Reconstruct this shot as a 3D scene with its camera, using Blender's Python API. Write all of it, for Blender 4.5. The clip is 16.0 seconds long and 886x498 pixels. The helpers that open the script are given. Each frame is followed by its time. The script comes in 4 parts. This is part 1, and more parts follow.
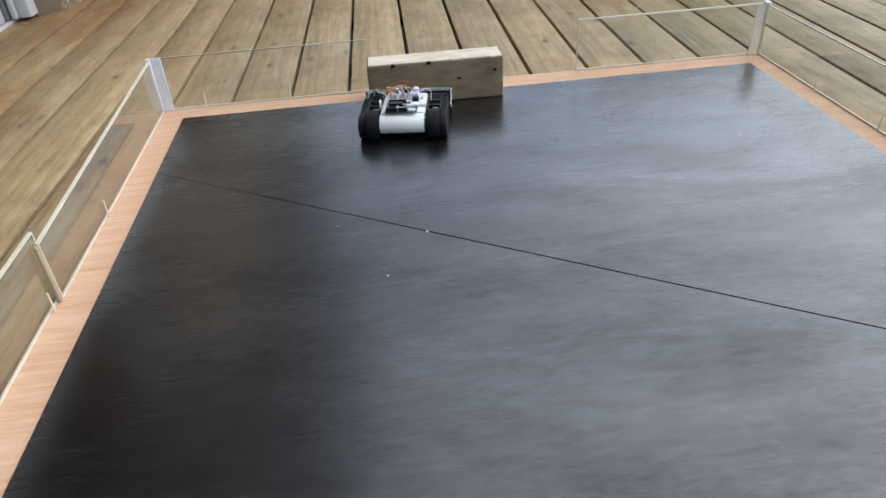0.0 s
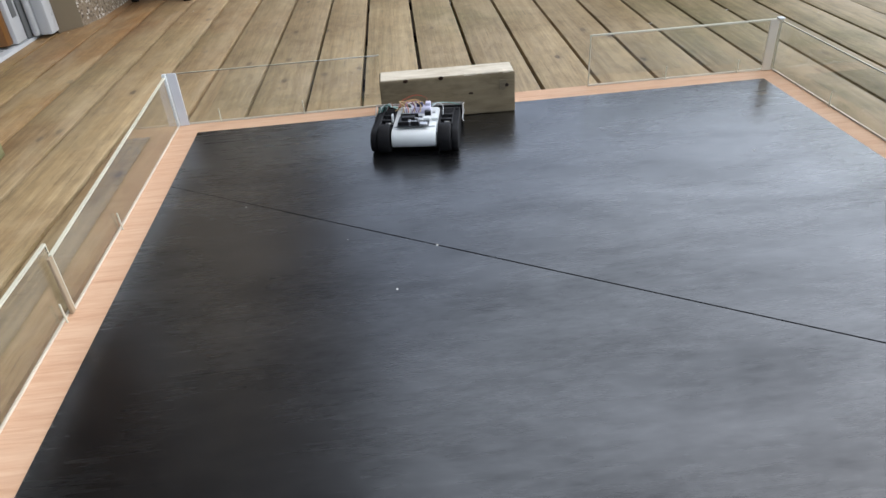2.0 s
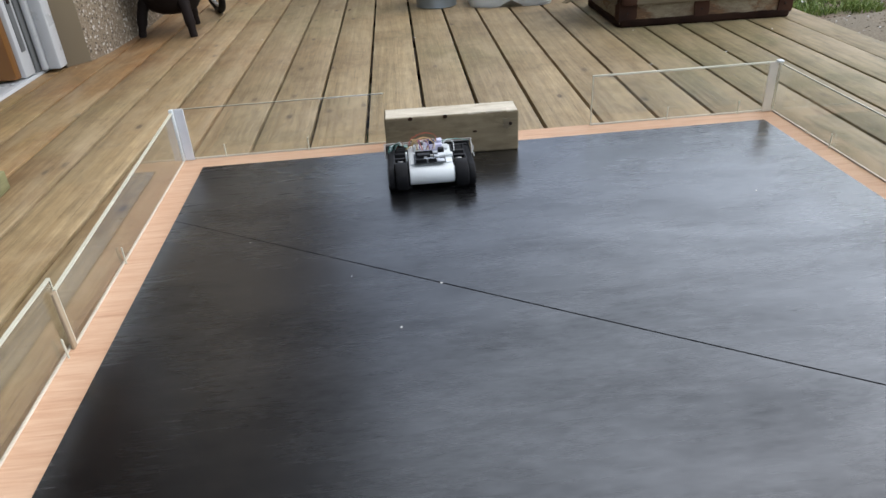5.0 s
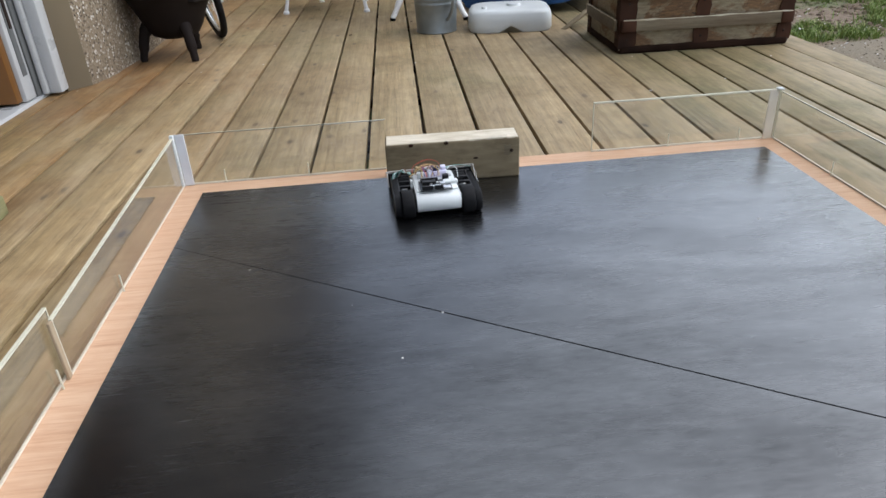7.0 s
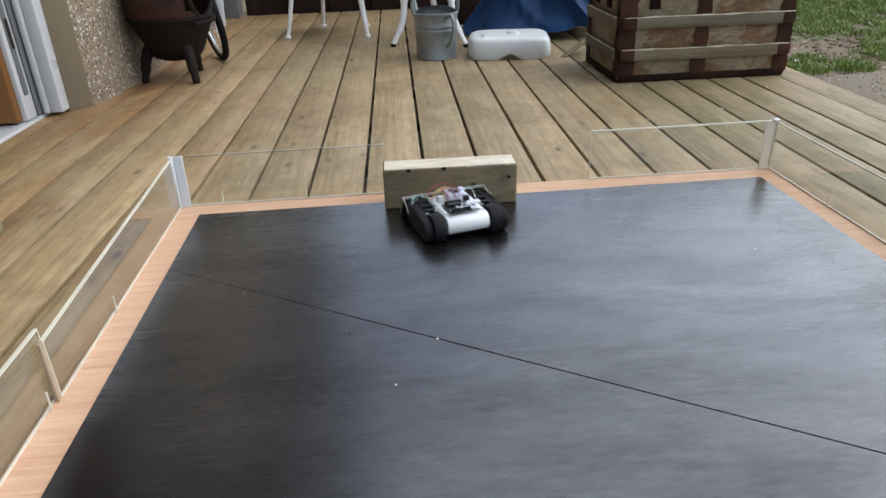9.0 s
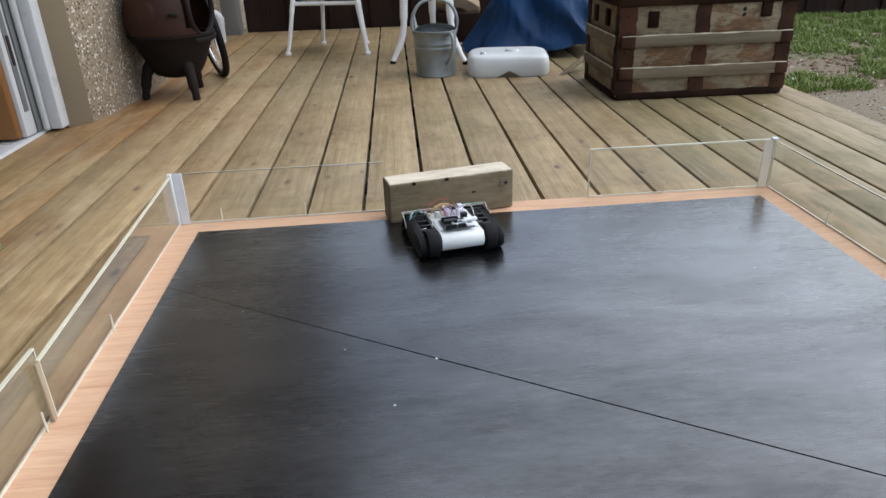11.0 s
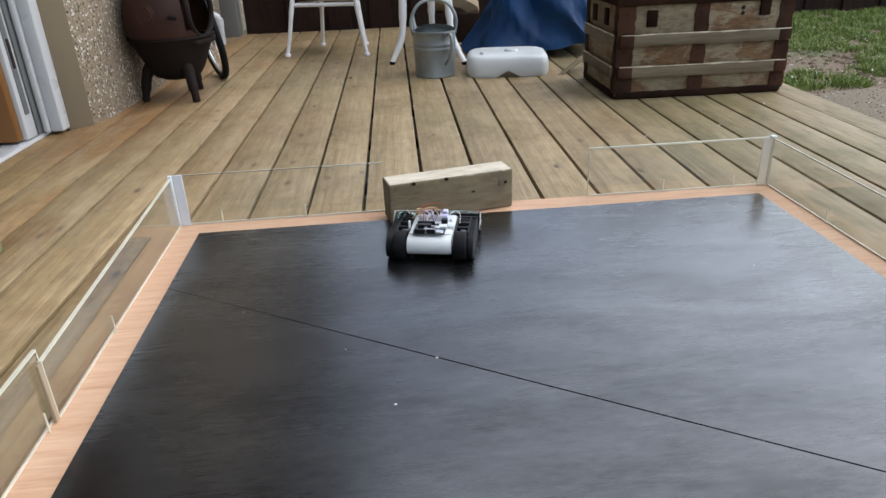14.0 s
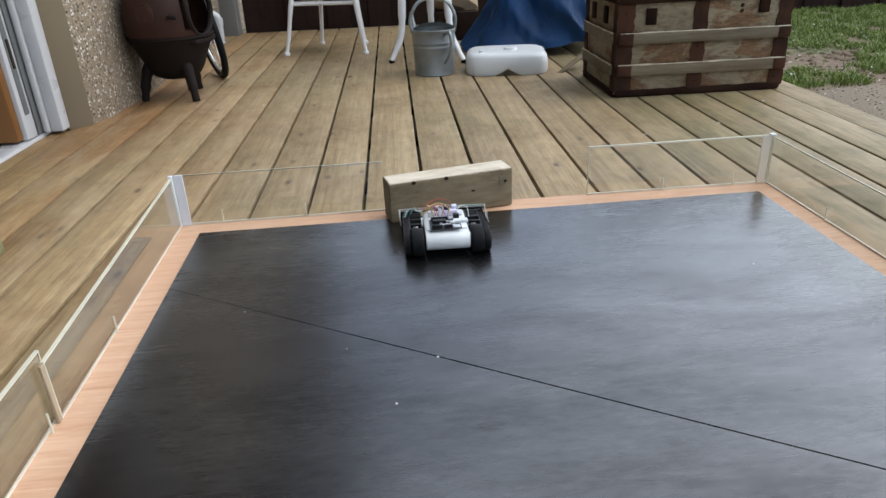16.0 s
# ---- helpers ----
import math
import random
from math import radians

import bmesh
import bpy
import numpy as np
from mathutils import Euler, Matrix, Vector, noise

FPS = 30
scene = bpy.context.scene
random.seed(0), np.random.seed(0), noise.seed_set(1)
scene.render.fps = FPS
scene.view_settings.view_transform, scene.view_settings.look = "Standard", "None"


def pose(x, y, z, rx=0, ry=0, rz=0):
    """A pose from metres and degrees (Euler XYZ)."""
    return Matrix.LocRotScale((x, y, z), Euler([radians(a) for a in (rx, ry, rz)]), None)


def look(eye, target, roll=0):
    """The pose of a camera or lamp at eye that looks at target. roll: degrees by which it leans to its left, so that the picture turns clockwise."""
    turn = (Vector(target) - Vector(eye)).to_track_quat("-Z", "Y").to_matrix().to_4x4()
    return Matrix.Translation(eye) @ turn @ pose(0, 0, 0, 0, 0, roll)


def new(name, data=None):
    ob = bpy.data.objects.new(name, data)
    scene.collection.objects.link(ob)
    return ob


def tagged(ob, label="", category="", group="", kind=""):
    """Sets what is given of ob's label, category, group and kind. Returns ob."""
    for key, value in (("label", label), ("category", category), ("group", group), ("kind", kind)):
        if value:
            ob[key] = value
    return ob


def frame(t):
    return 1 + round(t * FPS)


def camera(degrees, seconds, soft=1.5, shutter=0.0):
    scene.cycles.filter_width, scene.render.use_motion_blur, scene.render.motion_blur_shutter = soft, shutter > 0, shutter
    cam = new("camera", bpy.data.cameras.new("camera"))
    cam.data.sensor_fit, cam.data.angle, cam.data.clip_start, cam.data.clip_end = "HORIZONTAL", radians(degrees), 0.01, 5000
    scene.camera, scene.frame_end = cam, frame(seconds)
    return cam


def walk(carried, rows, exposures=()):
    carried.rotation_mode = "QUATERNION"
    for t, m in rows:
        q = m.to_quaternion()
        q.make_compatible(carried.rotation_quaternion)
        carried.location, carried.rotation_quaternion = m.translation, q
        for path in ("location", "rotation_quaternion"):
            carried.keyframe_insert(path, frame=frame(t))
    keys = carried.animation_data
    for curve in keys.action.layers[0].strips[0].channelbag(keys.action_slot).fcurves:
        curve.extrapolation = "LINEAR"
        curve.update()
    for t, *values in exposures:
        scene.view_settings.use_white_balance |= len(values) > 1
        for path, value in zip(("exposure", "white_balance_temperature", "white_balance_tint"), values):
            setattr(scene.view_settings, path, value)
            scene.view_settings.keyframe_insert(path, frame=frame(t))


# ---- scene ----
cam = camera(65.7, 16.0, soft=1.5, shutter=0.8)
PATH = [
    (0, (0.101, 0.083, 0.629), (0.2, 1.734, -0.495), -3.7),
    (0.5, (0.104, 0.084, 0.628), (0.187, 1.742, -0.488), -4.0),
    (1, (0.11, 0.083, 0.624), (0.179, 1.748, -0.48), -4.2),
    (1.5, (0.11, 0.081, 0.624), (0.174, 1.754, -0.47), -4.2),
    (2, (0.108, 0.082, 0.626), (0.17, 1.761, -0.458), -4.1),
    (2.5, (0.105, 0.081, 0.626), (0.168, 1.769, -0.445), -4.0),
    (3, (0.105, 0.081, 0.626), (0.167, 1.777, -0.431), -3.9),
    (3.5, (0.103, 0.083, 0.629), (0.167, 1.787, -0.417), -3.8),
    (4, (0.101, 0.084, 0.629), (0.168, 1.797, -0.401), -3.6),
    (6.5, (0.097, 0.097, 0.638), (0.178, 1.849, -0.324), -3.2),
    (7, (0.096, 0.102, 0.638), (0.179, 1.861, -0.309), -3.1),
    (7.5, (0.097, 0.104, 0.641), (0.183, 1.871, -0.292), -2.9),
    (8, (0.097, 0.105, 0.638), (0.186, 1.881, -0.277), -2.6),
    (8.5, (0.097, 0.105, 0.638), (0.19, 1.889, -0.261), -2.3),
    (9, (0.099, 0.106, 0.64), (0.194, 1.896, -0.246), -2.1),
    (11.5, (0.098, 0.113, 0.645), (0.2, 1.924, -0.199), -1.9),
    (12, (0.097, 0.114, 0.644), (0.2, 1.924, -0.199), -1.9),
    (12.5, (0.098, 0.113, 0.645), (0.2, 1.924, -0.199), -1.9),
    (13, (0.098, 0.111, 0.645), (0.2, 1.921, -0.199), -2.0),
    (13.5, (0.099, 0.11, 0.645), (0.2, 1.919, -0.2), -2.2),
    (14, (0.1, 0.107, 0.645), (0.199, 1.917, -0.201), -2.3),
    (14.5, (0.101, 0.104, 0.647), (0.199, 1.912, -0.202), -2.4),
    (15, (0.101, 0.103, 0.648), (0.198, 1.911, -0.202), -2.5),
    (15.5, (0.1, 0.104, 0.649), (0.198, 1.911, -0.202), -2.5),
    (16, (0.099, 0.105, 0.649), (0.198, 1.911, -0.202), -2.5),
]
walk(cam, [(t, look(eye, target, roll)) for t, eye, target, roll in PATH])

# ---- light ----
SUN_EL, SUN_ROT = radians(55), radians(85)
world = bpy.data.worlds.new("overcast_sky")
scene.world = world
world.use_nodes = True
wn, wl = world.node_tree.nodes, world.node_tree.links
sky = wn.new("ShaderNodeTexSky")
sky.sky_type, sky.sun_disc = "NISHITA", False
sky.sun_elevation, sky.sun_rotation = SUN_EL, SUN_ROT
sky.dust_density, sky.air_density, sky.ozone_density = 1.5, 1.0, 1.0
grey = wn.new("ShaderNodeHueSaturation")
grey.inputs["Saturation"].default_value = 0.58
wl.new(sky.outputs[0], grey.inputs["Color"])
wl.new(grey.outputs[0], wn["Background"].inputs["Color"])
wn["Background"].inputs["Strength"].default_value = 0.15
sun_data = bpy.data.lights.new("sun", "SUN")
sun_data.energy, sun_data.angle, sun_data.color = 0.6, radians(110), (0.945, 1.0, 0.985)
sun = new("sun", sun_data)
sun.matrix_world = look((3, 2, 6), (3 - math.sin(SUN_ROT), 2 - math.cos(SUN_ROT), 6 - math.tan(SUN_EL)))
scene.view_settings.exposure = 1.31


# ---- mesh helpers ----
def add_box(bm, lo, hi, bev=0.0, seg=2, m=None):
    tmp = bmesh.new()
    bmesh.ops.create_cube(tmp, size=1)
    for v in tmp.verts:
        v.co = Vector([(lo[i] + hi[i]) / 2 + v.co[i] * (hi[i] - lo[i]) for i in range(3)])
    if bev:
        bmesh.ops.bevel(tmp, geom=tmp.edges[:], offset=bev, segments=seg, affect="EDGES", profile=0.5)
    if m is not None:
        bmesh.ops.transform(tmp, matrix=m, verts=tmp.verts)
    join(bm, tmp)


def join(bm, tmp):
    me = bpy.data.meshes.new("tmp")
    tmp.to_mesh(me)
    tmp.free()
    bm.from_mesh(me)
    bpy.data.meshes.remove(me)


def add_tube(bm, pts, r, seg=8, closed=False, caps=True):
    """A round tube along points; r is one radius or one for each point."""
    pts = [Vector(p) for p in pts]
    n = len(pts)
    rs = [r] * n if isinstance(r, (int, float)) else list(r)
    rings, side = [], None
    for i, p in enumerate(pts):
        a = pts[i - 1] if (i or closed) else p
        b = pts[(i + 1) % n] if (i < n - 1 or closed) else p
        d = (b - a).normalized()
        if side is None:
            side = d.orthogonal().normalized()
        side = (side - d * side.dot(d)).normalized()
        up = d.cross(side)
        rings.append([bm.verts.new(p + (side * math.cos(t) + up * math.sin(t)) * rs[i])
                      for t in (2 * math.pi * k / seg for k in range(seg))])
    for i in range(n if closed else n - 1):
        a, b = rings[i], rings[(i + 1) % n]
        for k in range(seg):
            bm.faces.new((a[k], a[(k + 1) % seg], b[(k + 1) % seg], b[k]))
    if caps and not closed:
        bm.faces.new(rings[0][::-1])
        bm.faces.new(rings[-1])


def arc(points, n=8):
    """A smooth line through points (Catmull-Rom)."""
    p = [Vector(q) for q in points]
    p = [2 * p[0] - p[1]] + p + [2 * p[-1] - p[-2]]
    out = []
    for i in range(1, len(p) - 2):
        for k in range(n):
            t = k / n
            a, b, c, d = p[i - 1], p[i], p[i + 1], p[i + 2]
            out.append(0.5 * (2 * b + (c - a) * t + (2 * a - 5 * b + 4 * c - d) * t * t + (3 * b - a - 3 * c + d) * t ** 3))
    return out + [p[-2]]


def add_lathe(bm, profile, seg=32, m=None, sx=1.0, sy=1.0):
    """A turned form round z from (radius, height) pairs."""
    tmp = bmesh.new()
    rings = []
    for r, z in profile:
        if r < 1e-5:
            rings.append([tmp.verts.new((0, 0, z))])
        else:
            rings.append([tmp.verts.new((r * sx * math.cos(2 * math.pi * k / seg), r * sy * math.sin(2 * math.pi * k / seg), z)) for k in range(seg)])
    for a, b in zip(rings, rings[1:]):
        for k in range(seg):
            j = (k + 1) % seg
            if len(a) == 1 and len(b) == 1:
                continue
            if len(a) == 1:
                tmp.faces.new((a[0], b[j], b[k]))
            elif len(b) == 1:
                tmp.faces.new((a[k], a[j], b[0]))
            else:
                tmp.faces.new((a[k], a[j], b[j], b[k]))
    if m is not None:
        bmesh.ops.transform(tmp, matrix=m, verts=tmp.verts)
    join(bm, tmp)


def add_prism(bm, outline, axis, lo, hi, bev=0.0, m=None):
    """An outline in two axes, drawn out along the third (axis 0, 1 or 2)."""
    tmp = bmesh.new()
    def at(u, v, w):
        return [(w, u, v), (u, w, v), (u, v, w)][axis]
    a = [tmp.verts.new(at(u, v, lo)) for u, v in outline]
    b = [tmp.verts.new(at(u, v, hi)) for u, v in outline]
    n = len(a)
    tmp.faces.new(a)
    tmp.faces.new(b[::-1])
    for i in range(n):
        tmp.faces.new((a[i], b[i], b[(i + 1) % n], a[(i + 1) % n]))
    bmesh.ops.recalc_face_normals(tmp, faces=tmp.faces[:])
    if bev:
        bmesh.ops.bevel(tmp, geom=tmp.edges[:], offset=bev, segments=2, affect="EDGES", profile=0.5)
    if m is not None:
        bmesh.ops.transform(tmp, matrix=m, verts=tmp.verts)
    join(bm, tmp)


def mesh_of(name, bm, material, smooth=True):
    bmesh.ops.recalc_face_normals(bm, faces=bm.faces[:])
    me = bpy.data.meshes.new(name)
    bm.to_mesh(me)
    bm.free()
    me.materials.append(material)
    if smooth:
        me.shade_smooth()
        me.set_sharp_from_angle(angle=radians(38))
    return me


def part(name, bm, material, parent=None, label="", smooth=True):
    ob = new(name, mesh_of(name, bm, material, smooth))
    if parent is not None:
        ob.parent = parent
    return tagged(ob, label=label)


def empty(name, m=None, **tags):
    ob = new(name)
    ob.empty_display_size = 0.05
    if m is not None:
        ob.matrix_basis = m
    return tagged(ob, **tags)


# ---- materials ----
class Mat:
    """A small wrapper to write node materials in few lines."""
    def __init__(self, name, rough=0.6, metal=0.0, spec=0.5):
        self.m = bpy.data.materials.new(name)
        self.m.use_nodes = True
        self.n, self.l = self.m.node_tree.nodes, self.m.node_tree.links
        self.b = self.n["Principled BSDF"]
        self.b.inputs["Roughness"].default_value = rough
        self.b.inputs["Metallic"].default_value = metal
        self.b.inputs["Specular IOR Level"].default_value = spec

    def node(self, kind, **values):
        nd = self.n.new("ShaderNode" + kind)
        for k, v in values.items():
            nd.inputs[k.replace("_", " ")].default_value = v
        return nd

    def coords(self, scale=(1, 1, 1), shift=True):
        tc, mp = self.node("TexCoord"), self.node("Mapping")
        mp.inputs["Scale"].default_value = scale
        self.l.new(tc.outputs["Object"], mp.inputs["Vector"])
        if shift:
            info, mul = self.node("ObjectInfo"), self.node("VectorMath")
            mul.operation = "MULTIPLY"
            mul.inputs[1].default_value = (37.0, 61.0, 17.0)
            self.l.new(info.outputs["Random"], mul.inputs[0])
            self.l.new(mul.outputs[0], mp.inputs["Location"])
        return mp.outputs[0]

    def noise(self, vec, scale, detail=4.0, rough=0.6, distort=0.0):
        nd = self.node("TexNoise", Scale=scale, Detail=detail, Roughness=rough, Distortion=distort)
        self.l.new(vec, nd.inputs["Vector"])
        return nd.outputs["Fac"]

    def ramp(self, fac, stops):
        nd = self.node("ValToRGB")
        e = nd.color_ramp.elements
        while len(e) < len(stops):
            e.new(0.5)
        for el, (p, c) in zip(e, stops):
            el.position = p
            el.color = (*c, 1) if isinstance(c, tuple) else (c, c, c, 1)
        self.l.new(fac, nd.inputs[0])
        return nd.outputs[0]

    def mix(self, fac, a, b, kind="MIX"):
        nd = self.n.new("ShaderNodeMix")
        nd.data_type, nd.blend_type = "RGBA", kind
        for s, v in ((0, fac), (6, a), (7, b)):
            if isinstance(v, (int, float)):
                nd.inputs[s].default_value = v if s == 0 else (v, v, v, 1)
            elif isinstance(v, tuple):
                nd.inputs[s].default_value = (*v, 1)
            else:
                self.l.new(v, nd.inputs[s])
        return nd.outputs[2]

    def colour(self, c):
        if isinstance(c, tuple):
            self.b.inputs["Base Color"].default_value = (*c, 1)
        else:
            self.l.new(c, self.b.inputs["Base Color"])

    def rough(self, fac, lo, hi):
        nd = self.node("MapRange")
        nd.inputs["To Min"].default_value, nd.inputs["To Max"].default_value = lo, hi
        self.l.new(fac, nd.inputs[0])
        self.l.new(nd.outputs[0], self.b.inputs["Roughness"])

    def bump(self, fac, dist, strength=1.0):
        nd = self.node("Bump", Distance=dist, Strength=strength)
        self.l.new(fac, nd.inputs["Height"])
        last = self.b.inputs["Normal"]
        if last.is_linked:
            self.l.new(last.links[0].from_socket, nd.inputs["Normal"])
        self.l.new(nd.outputs[0], last)


def wood(name, dark, mid, light, grain=(1, 1, 1), scale=18.0, rough=0.65, stain=(0.05, 0.04, 0.03), stains=0.35, knots=0.0, tone=0.25, bump=0.0006, spec=0.4, edges=False):
    """Sawn timber; grain scales the coordinates, small along the fibre."""
    w = Mat(name, rough, 0, spec)
    v = w.coords(grain)
    vb = w.coords()
    fine = w.noise(v, scale, 6, 0.65, 0.6)
    wide = w.noise(v, scale * 0.22, 3, 0.5, 1.2)
    c = w.ramp(fine, [(0.25, dark), (0.5, mid), (0.78, light)])
    c = w.mix(w.ramp(wide, [(0.35, 0.0), (0.7, 0.55)]), c, light)
    blot = w.noise(vb, 3.0, 5, 0.65)
    c = w.mix(w.ramp(blot, [(0.48, 0.0), (0.75, stains)]), c, stain)
    info = w.node("ObjectInfo")
    c = w.mix(1.0, c, w.ramp(info.outputs["Random"], [(0.0, 1.0 - tone), (1.0, 1.0 + tone * 0.3)]), "MULTIPLY")
    if knots:
        vo = w.node("TexVoronoi", Scale=1.0, Randomness=1.0)
        vo.voronoi_dimensions = "2D"
        warp = w.mix(0.06, w.coords((6.5, 3.0, 6.5)), w.node("TexNoise", Scale=9.0, Detail=3.0).outputs["Color"], "ADD")
        w.l.new(warp, vo.inputs["Vector"])
        pick = w.node("SeparateColor")
        w.l.new(vo.outputs["Color"], pick.inputs[0])
        k = w.ramp(vo.outputs["Distance"], [(0.02, 1.0), (0.042, 0.9), (0.056, 0.28), (0.12, 0.0)])
        k = w.mix(1.0, k, w.ramp(pick.outputs[0], [(0.38, 0.0), (0.40, 1.0)]), "MULTIPLY")
        c = w.mix(w.mix(1.0, k, knots, "MULTIPLY"), c, (0.07, 0.045, 0.025))
    if edges:
        # green algae in broad patches, highlight painted along the arrises, dirt in fine cracks
        geo = w.node("NewGeometry")
        patch = w.noise(geo.outputs["Position"], 1.1, 5, 0.6)
        c = w.mix(w.ramp(patch, [(0.48, 0.0), (0.68, 0.5)]), c, (0.175, 0.165, 0.075))
        brown = w.noise(geo.outputs["Position"], 0.8, 4, 0.6, 0.8)
        c = w.mix(w.ramp(brown, [(0.5, 0.0), (0.7, 0.5)]), c, (0.22, 0.135, 0.065))
        tc, xyz, side = w.node("TexCoord"), w.node("SeparateXYZ"), w.node("Math")
        w.l.new(tc.outputs["Object"], xyz.inputs[0])
        side.operation = "ABSOLUTE"
        w.l.new(xyz.outputs[0], side.inputs[0])
        # pale colour near each board edge paints in the bevel's highlight
        worn = w.mix(1.0, w.ramp(side.outputs[0], [(0.0645, 0.0), (0.0695, 0.2)]), w.ramp(blot, [(0.4, 1.0), (0.55, 0.0)]), "MULTIPLY")
        c = w.mix(worn, c, (0.50, 0.44, 0.31))
        rings = w.node("TexWave", Scale=11.0, Distortion=7.0, Detail=3.0)
        rings.inputs["Detail Scale"].default_value = 1.4
        rings.bands_direction = "X"
        w.l.new(w.coords((1.0, 0.09, 1.0)), rings.inputs["Vector"])
        c = w.mix(w.mix(1.0, w.ramp(rings.outputs["Fac"], [(0.1, 0.26), (0.4, 0.0)]), w.ramp(wide, [(0.35, 0.2), (0.6, 1.0)]), "MULTIPLY"), c, dark)
        spot, away, spread = w.node("VectorMath"), w.node("VectorMath"), w.node("Math")
        spot.operation, away.operation, spread.operation = "MULTIPLY", "DISTANCE", "ADD"
        spot.inputs[1].default_value, away.inputs[1].default_value = (1.0, 0.42, 0.0), (-1.06, 1.32, 0.0)
        w.l.new(geo.outputs["Position"], spot.inputs[0])
        w.l.new(spot.outputs[0], away.inputs[0])
        w.l.new(away.outputs["Value"], spread.inputs[0])
        w.l.new(w.ramp(brown, [(0.3, 0.0), (0.7, 0.35)]), spread.inputs[1])
        c = w.mix(w.ramp(spread.outputs[0], [(0.22, 0.75), (0.62, 0.0)]), c, (0.15, 0.068, 0.022))
        fibre = w.noise(v, 15.0, 4, 0.6, 0.2)
        c = w.mix(1.0, c, w.ramp(fibre, [(0.3, 0.84), (0.7, 1.12)]), "MULTIPLY")
        grime = w.noise(w.coords((1.6, 0.8, 1.6)), 17.0, 7, 0.72, 0.5)
        c = w.mix(1.0, c, w.ramp(grime, [(0.3, 0.78), (0.5, 1.04), (0.7, 1.25)]), "MULTIPLY")
        silver = w.noise(w.coords((2.2, 0.6, 2.2)), 5.0, 5, 0.65, 0.6)
        c = w.mix(w.ramp(silver, [(0.5, 0.0), (0.68, 0.5)]), c, (0.37, 0.285, 0.172))
        crack = w.noise(w.coords((60, 1.6, 60)), 3.0, 4, 0.7)
        c = w.mix(w.ramp(crack, [(0.62, 0.0), (0.70, 0.6)]), c, (0.085, 0.06, 0.03))
    w.colour(c)
    w.rough(blot, rough - 0.12, rough + 0.12)
    w.bump(fine, bump)
    return w.m


def plain(name, c, rough=0.5, metal=0.0, vary=0.12, scale=30.0, bump=0.0, spec=0.5):
    """Paint, plastic or metal with slight unevenness."""
    w = Mat(name, rough, metal, spec)
    v = w.coords()
    n1, n2 = w.noise(v, scale, 4), w.noise(v, scale * 0.2, 3)
    lo, hi = tuple(x * (1 - vary) for x in c), tuple(min(1, x * (1 + vary)) for x in c)
    w.colour(w.mix(w.ramp(n2, [(0.3, 0.0), (0.7, 1.0)]), lo, hi))
    w.rough(n1, max(0.02, rough - 0.1), min(1, rough + 0.1))
    if bump:
        w.bump(n1, bump)
    return w.m


def clear(name, tint, rough=0.03):
    """Clear acrylic sheet."""
    w = Mat(name, rough)
    w.colour(tint)
    w.b.inputs["Transmission Weight"].default_value = 1.0
    w.b.inputs["IOR"].default_value = 1.49
    return w.m


DECK = wood("deck_timber", (0.168, 0.117, 0.056), (0.28, 0.203, 0.105), (0.377, 0.292, 0.168), (15, 0.6, 15), 5.0, 0.55, (0.135, 0.09, 0.042), 0.75, 0.95, 0.2, 0.0012, edges=True)
DECK_WARM = wood("sheltered_deck_timber", (0.17, 0.111, 0.050), (0.292, 0.202, 0.099), (0.398, 0.296, 0.163), (14, 0.5, 14), 5.0, 0.55, (0.165, 0.08, 0.028), 0.7, 0.95, 0.16, 0.0012, edges=True)
DECK_RUSTY = wood("brown_sheltered_deck_timber", (0.155, 0.083, 0.031), (0.265, 0.16, 0.067), (0.362, 0.243, 0.118), (14, 0.5, 14), 5.0, 0.55, (0.15, 0.062, 0.018), 0.85, 0.95, 0.14, 0.0012, edges=True)
# right-hand boards: algae stains and a darker overall tone
DECK_GREEN = wood("darker_algae_deck_timber", (0.112, 0.084, 0.039), (0.205, 0.156, 0.079), (0.295, 0.232, 0.13), (14, 0.5, 14), 5.0, 0.6, (0.10, 0.095, 0.04), 0.9, 0.6, 0.14, 0.0012, edges=True)
FENCE = wood("dark_fence_timber", (0.009, 0.0042, 0.0026), (0.0155, 0.0072, 0.0046), (0.024, 0.0122, 0.0082), (12, 12, 0.8), 6.0, 0.8, spec=0.15)
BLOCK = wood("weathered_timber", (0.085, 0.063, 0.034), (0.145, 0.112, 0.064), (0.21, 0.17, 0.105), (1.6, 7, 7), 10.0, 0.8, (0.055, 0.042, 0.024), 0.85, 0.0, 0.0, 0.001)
PLY = wood("bare_plywood", (0.40, 0.215, 0.12), (0.55, 0.33, 0.20), (0.66, 0.44, 0.29), (1.2, 18, 18), 9.0, 0.6, (0.45, 0.22, 0.11), 0.4, 0.0, 0.1, 0.0003)


